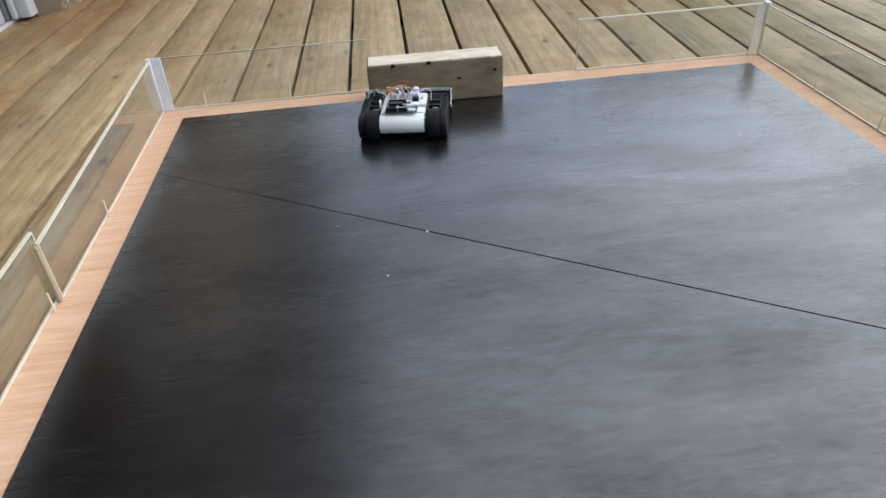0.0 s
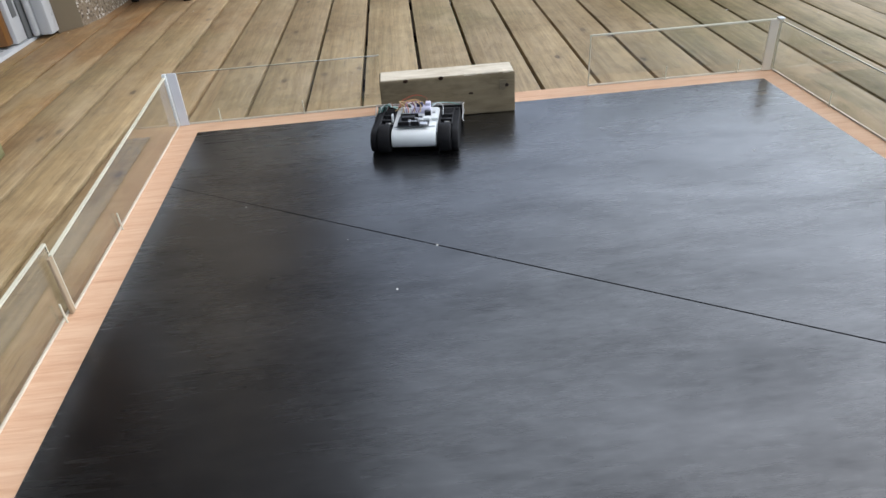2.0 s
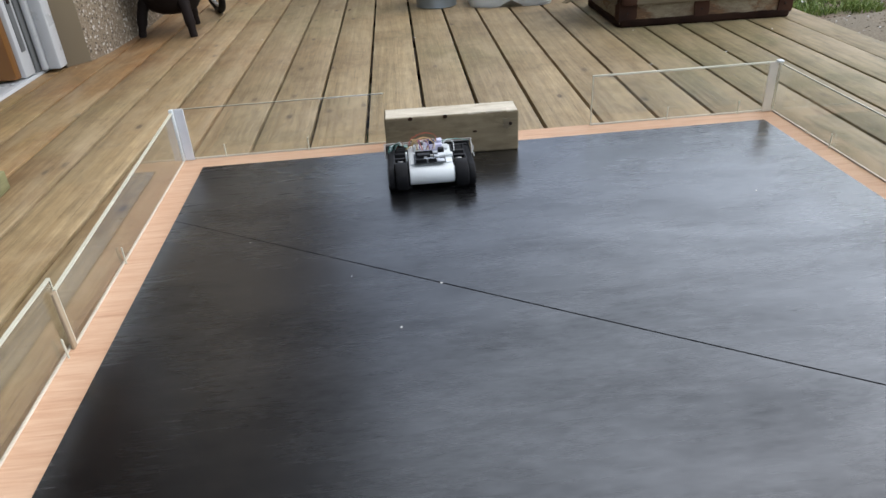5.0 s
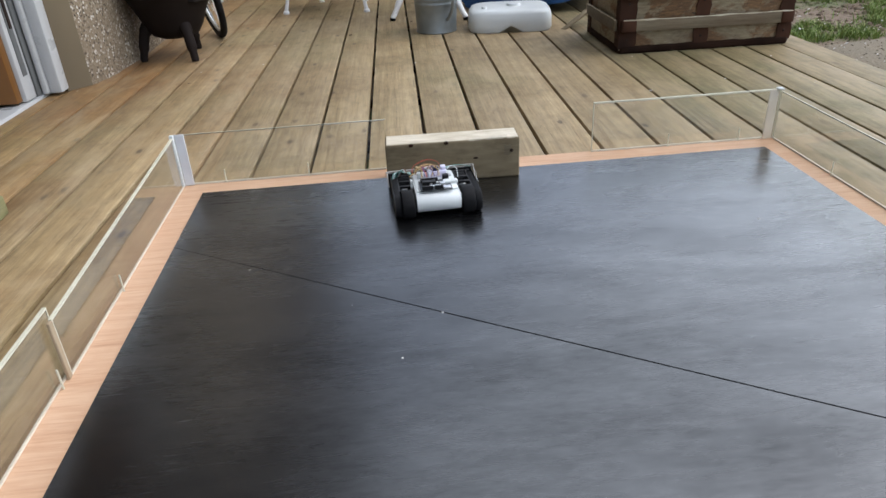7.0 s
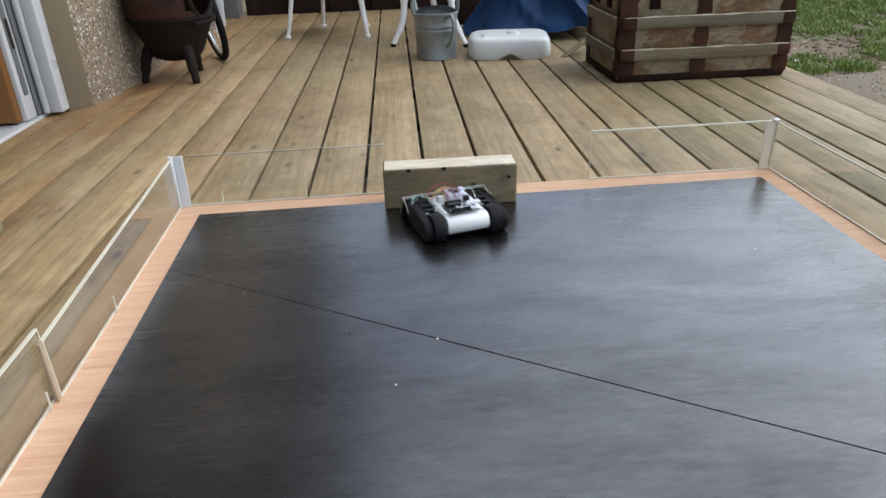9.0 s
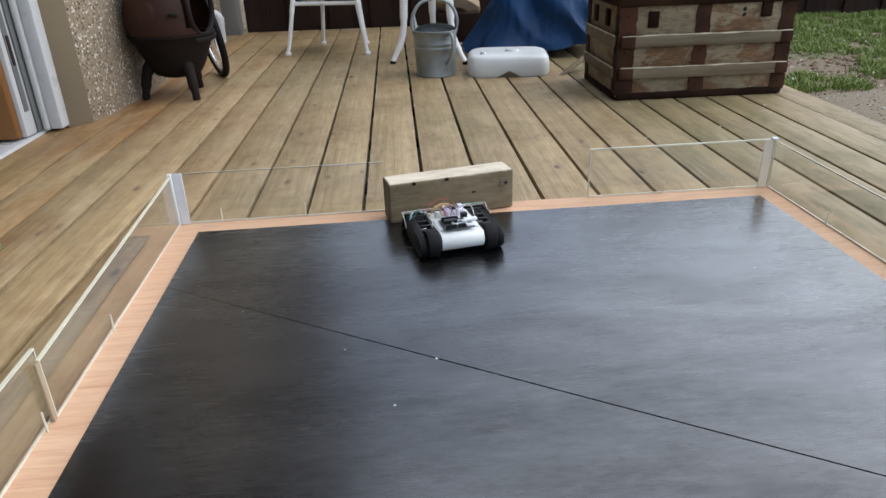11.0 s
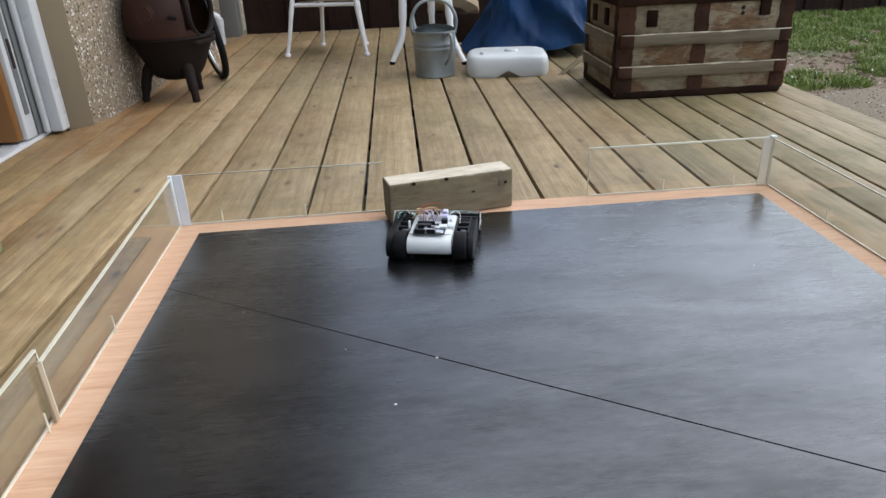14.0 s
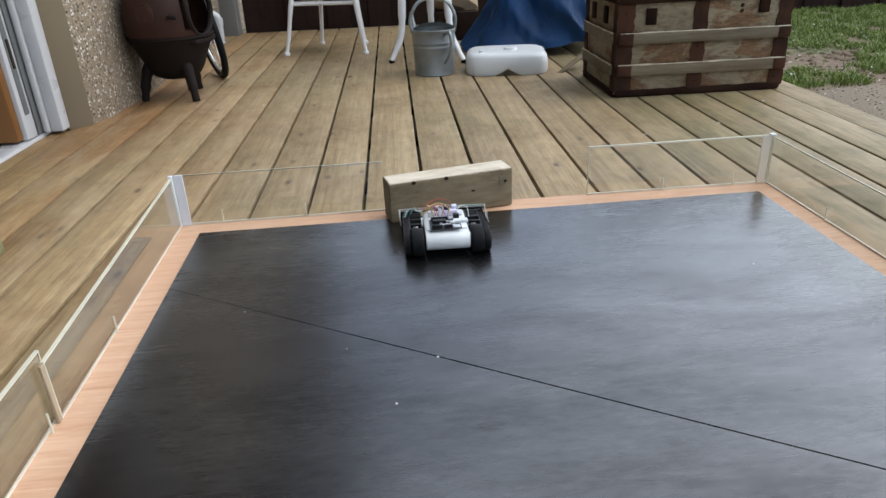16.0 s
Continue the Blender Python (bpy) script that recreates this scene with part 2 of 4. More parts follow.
def peeling_paint():
    """Old pale paint flaking off brown boards."""
    w = Mat("peeling_pale_paint_on_wood", 0.8)
    v = w.coords((1.0, 1.0, 1.6))
    fine = w.noise(w.coords((3, 10, 14)), 9.0, 5, 0.7)
    flake = w.noise(v, 5.5, 9, 0.7, 0.5)
    brown = w.ramp(fine, [(0.3, (0.055, 0.026, 0.011)), (0.7, (0.19, 0.105, 0.042))])
    pale = w.ramp(fine, [(0.3, (0.125, 0.094, 0.053)), (0.7, (0.255, 0.21, 0.135))])
    c = w.mix(w.ramp(flake, [(0.42, 0.0), (0.49, 1.0)]), brown, pale)
    chalk = w.noise(w.coords((1, 1, 2.5)), 11.0, 6, 0.7)
    c = w.mix(w.ramp(chalk, [(0.6, 0.0), (0.7, 0.6)]), c, (0.40, 0.35, 0.26))
    dirt = w.noise(v, 2.8, 5, 0.65)
    c = w.mix(w.ramp(dirt, [(0.5, 0.0), (0.7, 0.75)]), c, (0.055, 0.03, 0.015))
    rot = w.noise(w.coords((4, 4, 9)), 8.0, 5, 0.7)
    w.colour(w.mix(w.ramp(rot, [(0.64, 0.0), (0.7, 0.85)]), c, (0.02, 0.011, 0.006)))
    w.bump(flake, 0.0025, 0.9)
    return w.m


TRUNK_WOOD = peeling_paint()
TRUNK_SLAT = wood("grey_wood_slat", (0.055, 0.039, 0.022), (0.11, 0.086, 0.052), (0.175, 0.145, 0.094), (1.0, 14, 14), 8.0, 0.75, (0.1, 0.06, 0.035), 0.6)


def black_floor():
    """Black paint rolled on plywood; the grain runs across and shows through."""
    w = Mat("black_painted_plywood", 0.3, 0, 0.7)
    v, vg = w.coords(shift=False), w.coords((1.1, 16, 16), False)
    grain = w.noise(vg, 9.0, 6, 0.7, 0.5)
    cloud = w.noise(v, 3.2, 4, 0.6)
    streak = w.noise(w.coords((1.0, 3.2, 3.2), False), 3.0, 3, 0.5, 0.6)
    c = w.mix(w.ramp(streak, [(0.45, 0.0), (0.8, 1.0)]), (0.0020, 0.0021, 0.0024), (0.0042, 0.0040, 0.0042))
    c = w.mix(w.ramp(grain, [(0.5, 0.0), (0.75, 0.7)]), c, (0.0058, 0.0056, 0.0058))
    scuff = w.noise(w.coords((1.0, 3.0, 3.0), False), 7.0, 6, 0.75, 0.2)
    c = w.mix(w.ramp(scuff, [(0.69, 0.0), (0.78, 0.45)]), c, (0.05, 0.03, 0.02))
    w.colour(c)
    w.rough(w.mix(0.4, cloud, grain), 0.17, 0.37)
    w.bump(grain, 0.00016, 0.5)
    w.bump(streak, 0.004, 0.08)
    w.b.inputs["IOR"].default_value = 1.5
    sheen = w.node("MapRange")
    sheen.inputs["To Min"].default_value, sheen.inputs["To Max"].default_value = -0.35, 1.75
    mottle = w.noise(w.coords((1.0, 3.4, 3.4), False), 26.0, 6, 0.75, 0.3)
    w.l.new(w.mix(0.5, w.noise(w.coords((1.0, 2.8, 2.8), False), 3.6, 9, 0.7, 0.3), mottle), sheen.inputs[0])
    w.l.new(sheen.outputs[0], w.b.inputs["Specular IOR Level"])
    # a clear coat added to strengthen the sky's reflection, thicker in broad bands
    band = w.noise(w.coords((0.8, 2.2, 2.2), False), 2.4, 5, 0.6, 0.8)
    coat = w.node("MapRange")
    coat.inputs["From Min"].default_value, coat.inputs["From Max"].default_value = 0.3, 0.7
    coat.inputs["To Min"].default_value, coat.inputs["To Max"].default_value = 0.2, 1.0
    w.l.new(band, coat.inputs[0])
    w.l.new(coat.outputs[0], w.b.inputs["Coat Weight"])
    w.b.inputs["Coat Roughness"].default_value = 0.225
    return w.m


BLACK_FLOOR = black_floor()
ACRYLIC = clear("clear_acrylic", (0.985, 0.99, 0.97))
ACRYLIC_EDGE = plain("frosted_acrylic_edge", (0.56, 0.54, 0.43), 0.4)
GLUE = plain("white_glue_line", (0.55, 0.50, 0.41), 0.5)
SLAT_HIGHLIGHT = wood("slat_edge_highlight", (0.27, 0.225, 0.15), (0.42, 0.37, 0.27), (0.54, 0.49, 0.38), (1.4, 9, 9), 10.0, 0.8, (0.17, 0.125, 0.07), 0.8, 0.0, 0.0, 0.001)
BLOCK_TOP = wood("pale_top_timber", (0.34, 0.285, 0.20), (0.52, 0.46, 0.355), (0.66, 0.61, 0.51), (1.4, 9, 9), 10.0, 0.8, (0.22, 0.165, 0.095), 0.7, 0.0, 0.0, 0.0015)
CHIP = plain("fresh_split_wood", (0.52, 0.465, 0.37), 0.8, 0, 0.25, 60, 0.001)
FROST = plain("grey_tape", (0.55, 0.56, 0.58), 0.35)
WHITE_PLASTIC = plain("white_plastic", (0.60, 0.63, 0.63), 0.35, 0, 0.04)
UPVC = plain("white_upvc", (0.43, 0.44, 0.445), 0.3, 0, 0.06, 12)
WHITE_METAL = plain("white_painted_metal", (0.72, 0.72, 0.72), 0.4, 0, 0.06)
RUBBER = plain("black_rubber", (0.006, 0.006, 0.0068), 0.65, 0, 0.3, 60, 0.0004, 0.16)
BLACK_PLASTIC = plain("black_plastic", (0.010, 0.010, 0.011), 0.45, 0, 0.2, 30, 0, 0.3)
PCB = plain("dark_circuit_board", (0.009, 0.011, 0.014), 0.4)
STEEL = plain("bare_sheet_steel", (0.36, 0.345, 0.32), 0.5, 0.2, 0.15, 50)
GALV = plain("galvanised_steel", (0.25, 0.275, 0.28), 0.5, 0.6, 0.35, 25)
SILVER = plain("tin_plate", (0.6, 0.6, 0.6), 0.3, 0.9)
RUST = plain("rusty_iron_strap", (0.040, 0.0165, 0.0085), 0.85, 0.0, 0.7, 22, 0.0012, 0.2)
RUST_DARK = plain("dark_rusted_iron", (0.020, 0.0095, 0.0055), 0.9, 0.0, 0.7, 20, 0.0015, 0.1)
IRON_RED = plain("rusty_cast_iron", (0.033, 0.0125, 0.0075), 0.6, 0.0, 0.75, 9, 0.0008, 0.22)
IRON = plain("black_cast_iron", (0.0085, 0.0055, 0.0045), 0.7, 0.0, 0.5, 16, 0.0008, 0.14)
LATCH = plain("dark_iron", (0.017, 0.0095, 0.006), 0.75, 0.0, 0.4, 25, 0, 0.25)
UNSEEN_WALL = plain("unseen_dark_brown_wall", (0.04, 0.026, 0.02), 0.85, 0, 0.25, 20)
RED_PAD = plain("dark_red_fabric", (0.10, 0.012, 0.014), 0.9)
HESSIAN = plain("tan_fabric", (0.34, 0.26, 0.17), 0.9, 0, 0.2)
ORANGE = plain("brown_laminate", (0.15, 0.062, 0.012), 0.45, 0, 0.08, 4)
TAN = plain("tan_render", (0.14, 0.108, 0.066), 0.8, 0, 0.12, 8, 0.0005)
GREY_POST = plain("grey_painted_post", (0.14, 0.135, 0.125), 0.8, 0, 0.15, 8)
SEAL = plain("grey_seal", (0.10, 0.105, 0.105), 0.5)
PETAL = plain("white_petal", (0.62, 0.60, 0.57), 0.7)


def tarp_cloth():
    w = Mat("blue_tarpaulin", 0.55, 0, 0.22)
    n = w.noise(w.coords(), 4.0, 4)
    w.colour(w.ramp(n, [(0.3, (0.0025, 0.024, 0.075)), (0.7, (0.005, 0.044, 0.135))]))
    w.bump(w.noise(w.coords((1, 1, 0.6)), 6.0, 5, 0.6, 1.5), 0.02, 0.6)
    return w.m


def pebbledash():
    w = Mat("pebbledash", 0.85)
    v = w.coords(shift=False)
    vo = w.node("TexVoronoi", Scale=120.0)
    w.l.new(v, vo.inputs["Vector"])
    rgb = w.node("SeparateColor")
    w.l.new(vo.outputs["Color"], rgb.inputs[0])
    c = w.ramp(rgb.outputs[0], [(0.0, (0.035, 0.026, 0.02)), (0.14, (0.10, 0.075, 0.052)), (0.2, (0.215, 0.168, 0.115)), (0.78, (0.27, 0.22, 0.158)), (0.87, (0.36, 0.31, 0.24)), (0.93, (0.62, 0.58, 0.52))])
    d = w.ramp(vo.outputs["Distance"], [(0.3, 0.0), (0.75, 0.6)])
    c = w.mix(d, c, (0.21, 0.16, 0.10))
    big = w.noise(v, 2.2, 4)
    c = w.mix(w.ramp(big, [(0.45, 0.0), (0.7, 0.55)]), c, (0.13, 0.095, 0.065))
    w.colour(c)
    w.bump(vo.outputs["Distance"], 0.004, 0.8)
    return w.m


def ground_mat():
    """Bare earth and worn turf."""
    w = Mat("earth_and_turf", 0.95)
    v = w.coords(shift=False)
    n1, n2 = w.noise(v, 2.0, 6), w.noise(v, 40.0, 5)
    c = w.ramp(n2, [(0.3, (0.08, 0.055, 0.036)), (0.7, (0.235, 0.172, 0.118))])
    far = w.ramp(n1, [(0.48, 0.0), (0.6, 0.8)])
    c = w.mix(far, c, (0.06, 0.10, 0.025))
    w.colour(c)
    w.bump(n2, 0.01, 0.8)
    return w.m


def paving_mat():
    w = Mat("weathered_concrete", 0.85)
    v = w.coords(shift=False)
    n1, n2 = w.noise(v, 5.0, 5), w.noise(v, 120.0, 3)
    c = w.ramp(n2, [(0.35, (0.105, 0.08, 0.05)), (0.65, (0.235, 0.188, 0.122))])
    c = w.mix(w.ramp(n1, [(0.4, 0.0), (0.7, 0.6)]), c, (0.13, 0.11, 0.075))
    w.colour(c)
    w.bump(n2, 0.003, 0.7)
    return w.m


def grass_mat():
    w = Mat("grass_blades", 0.6)
    g = w.node("NewGeometry")
    c = w.ramp(g.outputs["Random Per Island"], [(0.0, (0.07, 0.115, 0.014)), (0.6, (0.14, 0.22, 0.03)), (1.0, (0.27, 0.30, 0.085))])
    w.colour(c)
    return w.m


TARP, PEBBLE, GROUND, PAVING, GRASS = tarp_cloth(), pebbledash(), ground_mat(), paving_mat(), grass_mat()

# ---- the setting ----
DECK_X0, DECK_X1, DECK_Y0, DECK_Y1 = -1.215, 1.61, -1.7, 5.38


def build_ground():
    bm = bmesh.new()
    bmesh.ops.create_grid(bm, x_segments=8, y_segments=8, size=400)
    for v in bm.verts:
        v.co.z = -0.05
    tagged(part("ground", bm, GROUND), "bare brown earth and worn turf beside the deck", "ground", kind="structure")
    bm = bmesh.new()
    add_prism(bm, [(1.735, -3.0), (3.6, -3.0), (3.6, 3.02), (2.16, 2.89), (1.86, 2.83), (1.735, 2.80)], 2, -0.16, -0.025, 0.006)
    tagged(part("pavement", bm, PAVING), "weathered concrete path beside the deck", "pavement", kind="structure")


def build_fence():
    fence = empty("fence", pose(0, 5.42, 0), label="dark brown close-boarded garden fence", category="fence", kind="structure")
    bm = bmesh.new()
    add_box(bm, (0, -0.007, -0.04), (0.165, 0.007, 1.15), 0.002, 1)
    me = mesh_of("board", bm, FENCE)
    for k in range(34):
        ob = new("board", me)
        ob.parent = fence
        ob.location = (-0.98 + k * 0.15, 0.016 * (k % 2), 0)
    for z in (0.25, 0.85):
        bm = bmesh.new()
        add_box(bm, (-0.98, 0.026, z), (4.1, 0.07, z + 0.08), 0.004)
        part("rail", bm, FENCE, fence)
    # unseen fence, added to cut the sky light on camera-facing sides
    unseen_fence = empty("fence", pose(-1.2, -2.4, 0), label="unseen dark brown fence added behind the near end of the deck", category="fence", kind="structure")
    for k in range(40):
        ob = new("board", me)
        ob.parent = unseen_fence
        ob.location = (k * 0.15, 0.016 * (k % 2), 0)
    bm = bmesh.new()
    add_box(bm, (-1.14, 5.26, -0.05), (-1.0, 5.40, 1.25), 0.008)
    tagged(part("fence_post", bm, GREY_POST), "grey painted post where the fence meets the house", "post")


def build_house():
    house = empty("house", label="two-storey house with tan pebbledash wall and white door", category="house", kind="structure")
    bm = bmesh.new()
    add_prism(bm, [(-1.172, 2.78), (-1.10, 2.857), (-1.068, 2.98), (-1.05, 3.35), (-1.11, 5.0), (-1.13, 9.6), (-1.6, 9.6), (-1.6, 2.785)], 2, -0.05, 2.6, 0.012)
    part("wall_pebbledash", bm, PEBBLE, house, "tan pebbledash wall")
    bm = bmesh.new()
    add_prism(bm, [(-1.163, 2.768), (-1.0985, 2.845), (-1.106, 2.853), (-1.172, 2.776)], 2, 0.0, 2.2, 0.001)
    part("door_reveal", bm, TAN, house, "smooth tan rendered strip beside the door")
    bm = bmesh.new()
    add_box(bm, (-1.6, -3.0, 2.27), (-1.235, 2.78, 2.6))
    add_box(bm, (-1.6, -3.0, -0.05), (-1.235, -1.6, 2.26))
    part("wall_above_door", bm, PEBBLE, house)
    # unseen upper wall and roof, kept dark for the floor's left reflection
    bm = bmesh.new()
    add_box(bm, (-1.6, -3.0, 2.605), (-1.08, 9.6, 6.4))
    part("upper_wall", bm, UNSEEN_WALL, house, "unseen dark brown upper storey wall")
    bm = bmesh.new()
    add_prism(bm, [(-0.75, 6.3), (-0.75, 6.45), (-4.2, 9.0), (-4.2, 6.3)], 1, -3.2, 9.7)
    part("roof", bm, IRON, house, "unseen dark roof slope")
    bm = bmesh.new()
    add_box(bm, (-4.0, -3.0, -0.1), (-1.325, 2.95, 0.0))
    part("inner_floor", bm, UPVC, house, "pale floor inside the doorway")
    bm = bmesh.new()
    add_box(bm, (-4.0, 2.97, -0.1), (-1.62, 3.05, 2.6))
    part("inner_wall", bm, TAN, house)
    bm = bmesh.new()
    add_box(bm, (-4.1, -3.0, -0.1), (-4.0, 3.05, 2.6))
    part("inner_wall", bm, TAN, house)
    bm = bmesh.new()
    add_box(bm, (-4.1, -3.0, 2.5), (-1.61, 3.05, 2.6))
    part("inner_ceiling", bm, UPVC, house)
    # white plastic door frame, sill and the leaf
    door = empty("door_1", pose(0.012, 0, 0), label="white plastic patio door standing open, brown panel", category="door", kind="structure")
    bm = bmesh.new()
    add_box(bm, (-1.32, -1.598, -0.04), (-1.232, 2.785, 0.012), 0.006)
    part("sill", bm, UPVC, door, "white plastic threshold")
    bm = bmesh.new()
    add_box(bm, (-1.21, 2.705, 0.012), (-1.166, 2.768, 2.2), 0.006)
    part("jamb", bm, UPVC, door)
    bm = bmesh.new()
    add_box(bm, (-1.232, 2.69, 0.012), (-1.21, 2.74, 2.2), 0.008)
    part("jamb_bead", bm, UPVC, door)
    bm = bmesh.new()
    add_box(bm, (-1.262, 2.665, 0.013), (-1.234, 2.72, 2.2), 0.004)
    part("frame_rebate", bm, SEAL, door, "grey frame rebate with seal")
    bm = bmesh.new()
    add_box(bm, (-1.285, 2.585, 0.015), (-1.236, 2.66, 2.15), 0.006)
    part("door_edge", bm, UPVC, door)
    bm = bmesh.new()
    add_box(bm, (-1.237, 2.608, 0.10), (-1.233, 2.64, 0.75), 0.002)
    part("lock_strip", bm, SEAL, door, "grey metal lock strip")
    bm = bmesh.new()
    add_box(bm, (-1.234, 2.616, 0.26), (-1.228, 2.632, 0.36), 0.003)
    part("latch", bm, LATCH, door)
    bm = bmesh.new()
    add_box(bm, (-2.3, 2.545, 0.02), (-1.25, 2.584, 2.15), 0.004)
    part("brown_panel", bm, ORANGE, door, "brown laminate door face")
    bm = bmesh.new()
    add_box(bm, (-1.30, -1.598, 2.205), (-1.21, 2.785, 2.265), 0.006)
    part("door_head", bm, UPVC, door)
    # unseen glazing, added so the floor's near left reflects a dark room
    for y in (-1.595, 0.86):
        bm = bmesh.new()
        add_box(bm, (-1.30, y, 0.014), (-1.24, y + 0.06, 2.203), 0.006)
        part("mullion", bm, UPVC, door)
    bm = bmesh.new()
    add_box(bm, (-1.275, -1.533, 0.014), (-1.265, 0.858, 2.203))
    part("unseen_pane", bm, ACRYLIC, door, "unseen clear glass pane", smooth=False).visible_shadow = False


# ---- the fighting ring for the robot ----
ARENA = pose(-0.389, 1.622, 0, 0, 0, 1.55)
FLOOR_Z = 0.018
SIDE = 1.37


def sheet(parent, x0, y0, x1, y1, z0, z1, bright, top=0.0016, half=0.0012, drop=0.0):
    """An acrylic panel between two plan points with its pale sawn edges; drop lowers its far end."""
    length = math.hypot(x1 - x0, y1 - y0)
    m = pose(x0, y0, 0, 0, 0, math.degrees(math.atan2(y1 - y0, x1 - x0)))
    bm = bmesh.new()
    add_prism(bm, [(0.002, z0 + 0.002), (length - 0.002, z0 + 0.002), (length - 0.002, z1 - drop - 0.002), (0.002, z1 - 0.002)], 1, -0.0022, 0.0022, m=m)
    pane = part("acrylic_panel", bm, ACRYLIC, parent, "clear acrylic side panel", smooth=False)
    pane.visible_shadow = False
    bm = bmesh.new()
    add_prism(bm, [(0, z1 - top), (length, z1 - drop - top), (length, z1 - drop), (0, z1)], 1, -half, half, m=m)
    part("top_edge", bm, ACRYLIC_EDGE, pane, "pale sawn edge", smooth=False)
    for name, lo, hi in [("bottom_edge", (0, -0.003, z0), (length, 0.003, z0 + 0.0035)),
                         ("end_edge", (0, -0.0024, z0 + 0.0045), (0.002, 0.0024, z1 - 0.002)),
                         ("end_edge", (length - 0.002, -0.0024, z0 + 0.0045), (length, 0.0024, z1 - drop - 0.002))][:3 if bright else 1]:
        bm = bmesh.new()
        add_box(bm, lo, hi, m=m)
        part(name, bm, GLUE if name == "bottom_edge" else ACRYLIC_EDGE, pane, "pale sawn edge", smooth=False)


def build_arena():
    ring = empty("robot_arena", ARENA, label="black painted plywood robot arena with clear acrylic sides", category="arena")
    bm = bmesh.new()
    add_box(bm, (-0.064, -SIDE - 0.05, 0.0), (SIDE + 0.062, 0.073, 0.0155), 0.001, 1)
    part("plywood_base", bm, PLY, ring, "bare reddish plywood base with visible border")
    # two black boards that meet in a slanting joint
    ya, yb = -0.2768, -1.145
    ym = ya + (yb - ya) * 0.37
    g = 0.0017
    # black strip added under the joint so that its gap shows dark
    bm = bmesh.new()
    add_prism(bm, [(0.003, ya + 0.012), (SIDE - 0.003, yb + 0.02), (SIDE - 0.003, yb - 0.012), (0.003, ya - 0.02)], 2, 0.0154, 0.0158)
    part("joint_filler", bm, BLACK_PLASTIC, ring, "black strip under the joint")
    for outline in ([(0, 0), (SIDE, 0), (SIDE, yb + g), (0.507, ym + g), (0, ya + g * 0.4)], [(0, -SIDE), (0, ya - g * 0.4), (0.507, ym - g), (SIDE, yb - g), (SIDE, -SIDE)]):
        bm = bmesh.new()
        add_prism(bm, outline, 2, 0.0155, FLOOR_Z)
        part("black_board", bm, BLACK_FLOOR, ring, "black painted plywood board with faint grain", smooth=False)
    z0, z1 = 0.0155, 0.142
    wl, wr, wf = -0.057, SIDE + 0.054, 0.065
    sheet(ring, wl, wf, 0.441, wf - 0.001, z0, z1, False, 0.0012, 0.0006)
    sheet(ring, 0.950, wf + 0.003, wr, wf, z0, z1, True, 0.0034, 0.0024)
    sheet(ring, wl, wf - 0.006, wl, -0.668, z0, 0.139, True, 0.003, 0.0026, 0.024)
    sheet(ring, wl - 0.006, -0.660, wl - 0.006, -SIDE - 0.04, z0, 0.131, True, 0.003, 0.0026)
    sheet(ring, wr, wf - 0.006, wr - 0.006, -SIDE - 0.04, z0, z1 - 0.004, True, drop=0.01)
    # corner angle strips, tape and pegs
    bm = bmesh.new()
    add_box(bm, (wl + 0.004, wf - 0.007, z0), (wl + 0.026, wf - 0.004, z1 + 0.002), 0.001, 1)
    part("corner_strip", bm, FROST, ring, "grey-white plastic corner strip")
    bm = bmesh.new()
    add_box(bm, (wl - 0.005, wf - 0.016, z0), (wl + 0.004, wf - 0.007, z1 + 0.003), 0.001, 1)
    part("corner_strip", bm, WHITE_PLASTIC, ring)
    bm = bmesh.new()
    add_box(bm, (wr - 0.03, wf - 0.006, z0), (wr - 0.006, wf - 0.0035, z1), 0.001, 1)
    part("corner_strip", bm, GLUE, ring, "translucent corner strip")
    bm = bmesh.new()
    add_box(bm, (wr - 0.012, wf - 0.012, z1 - 0.001), (wr + 0.003, wf + 0.003, z1 + 0.004), 0.0015, 1)
    part("corner_cap", bm, WHITE_PLASTIC, ring, "white glued corner")
    bm = bmesh.new()
    add_box(bm, (wl - 0.001, -0.680, z0), (wl + 0.004, -0.6695, z0 + 0.099), 0.001, 1)
    part("joint_strip", bm, HESSIAN, ring, "frosted strip at the panel joint")
    for x, y in ((0.045, wf - 0.006), (0.245, wf - 0.006), (1.145, wf - 0.006), (1.33, wf - 0.006), (wl + 0.006, -0.43), (wl + 0.002, -0.70), (wr - 0.008, -0.2), (wr - 0.008, -0.42)):
        bm = bmesh.new()
        add_tube(bm, [(x, y, z0), (x, y, z0 + 0.034)], 0.0016, 6)
        part("peg", bm, ACRYLIC_EDGE, ring, "thin clear peg")
    for x, y, r in ((0.507, -0.599, 0.0022), (0.436, -0.710, 0.002), (0.167, -0.398, 0.0014), (1.159, -0.374, 0.0019), (0.359, -0.552, 0.001)):
        bm = bmesh.new()
        add_lathe(bm, [(0, 0.0008), (r * 0.7, 0.0008), (r, 0.0)], 8, pose(x, y, FLOOR_Z))
        part("paint_chip", bm, PETAL, ring, "small white chip in the paint")
    return ring


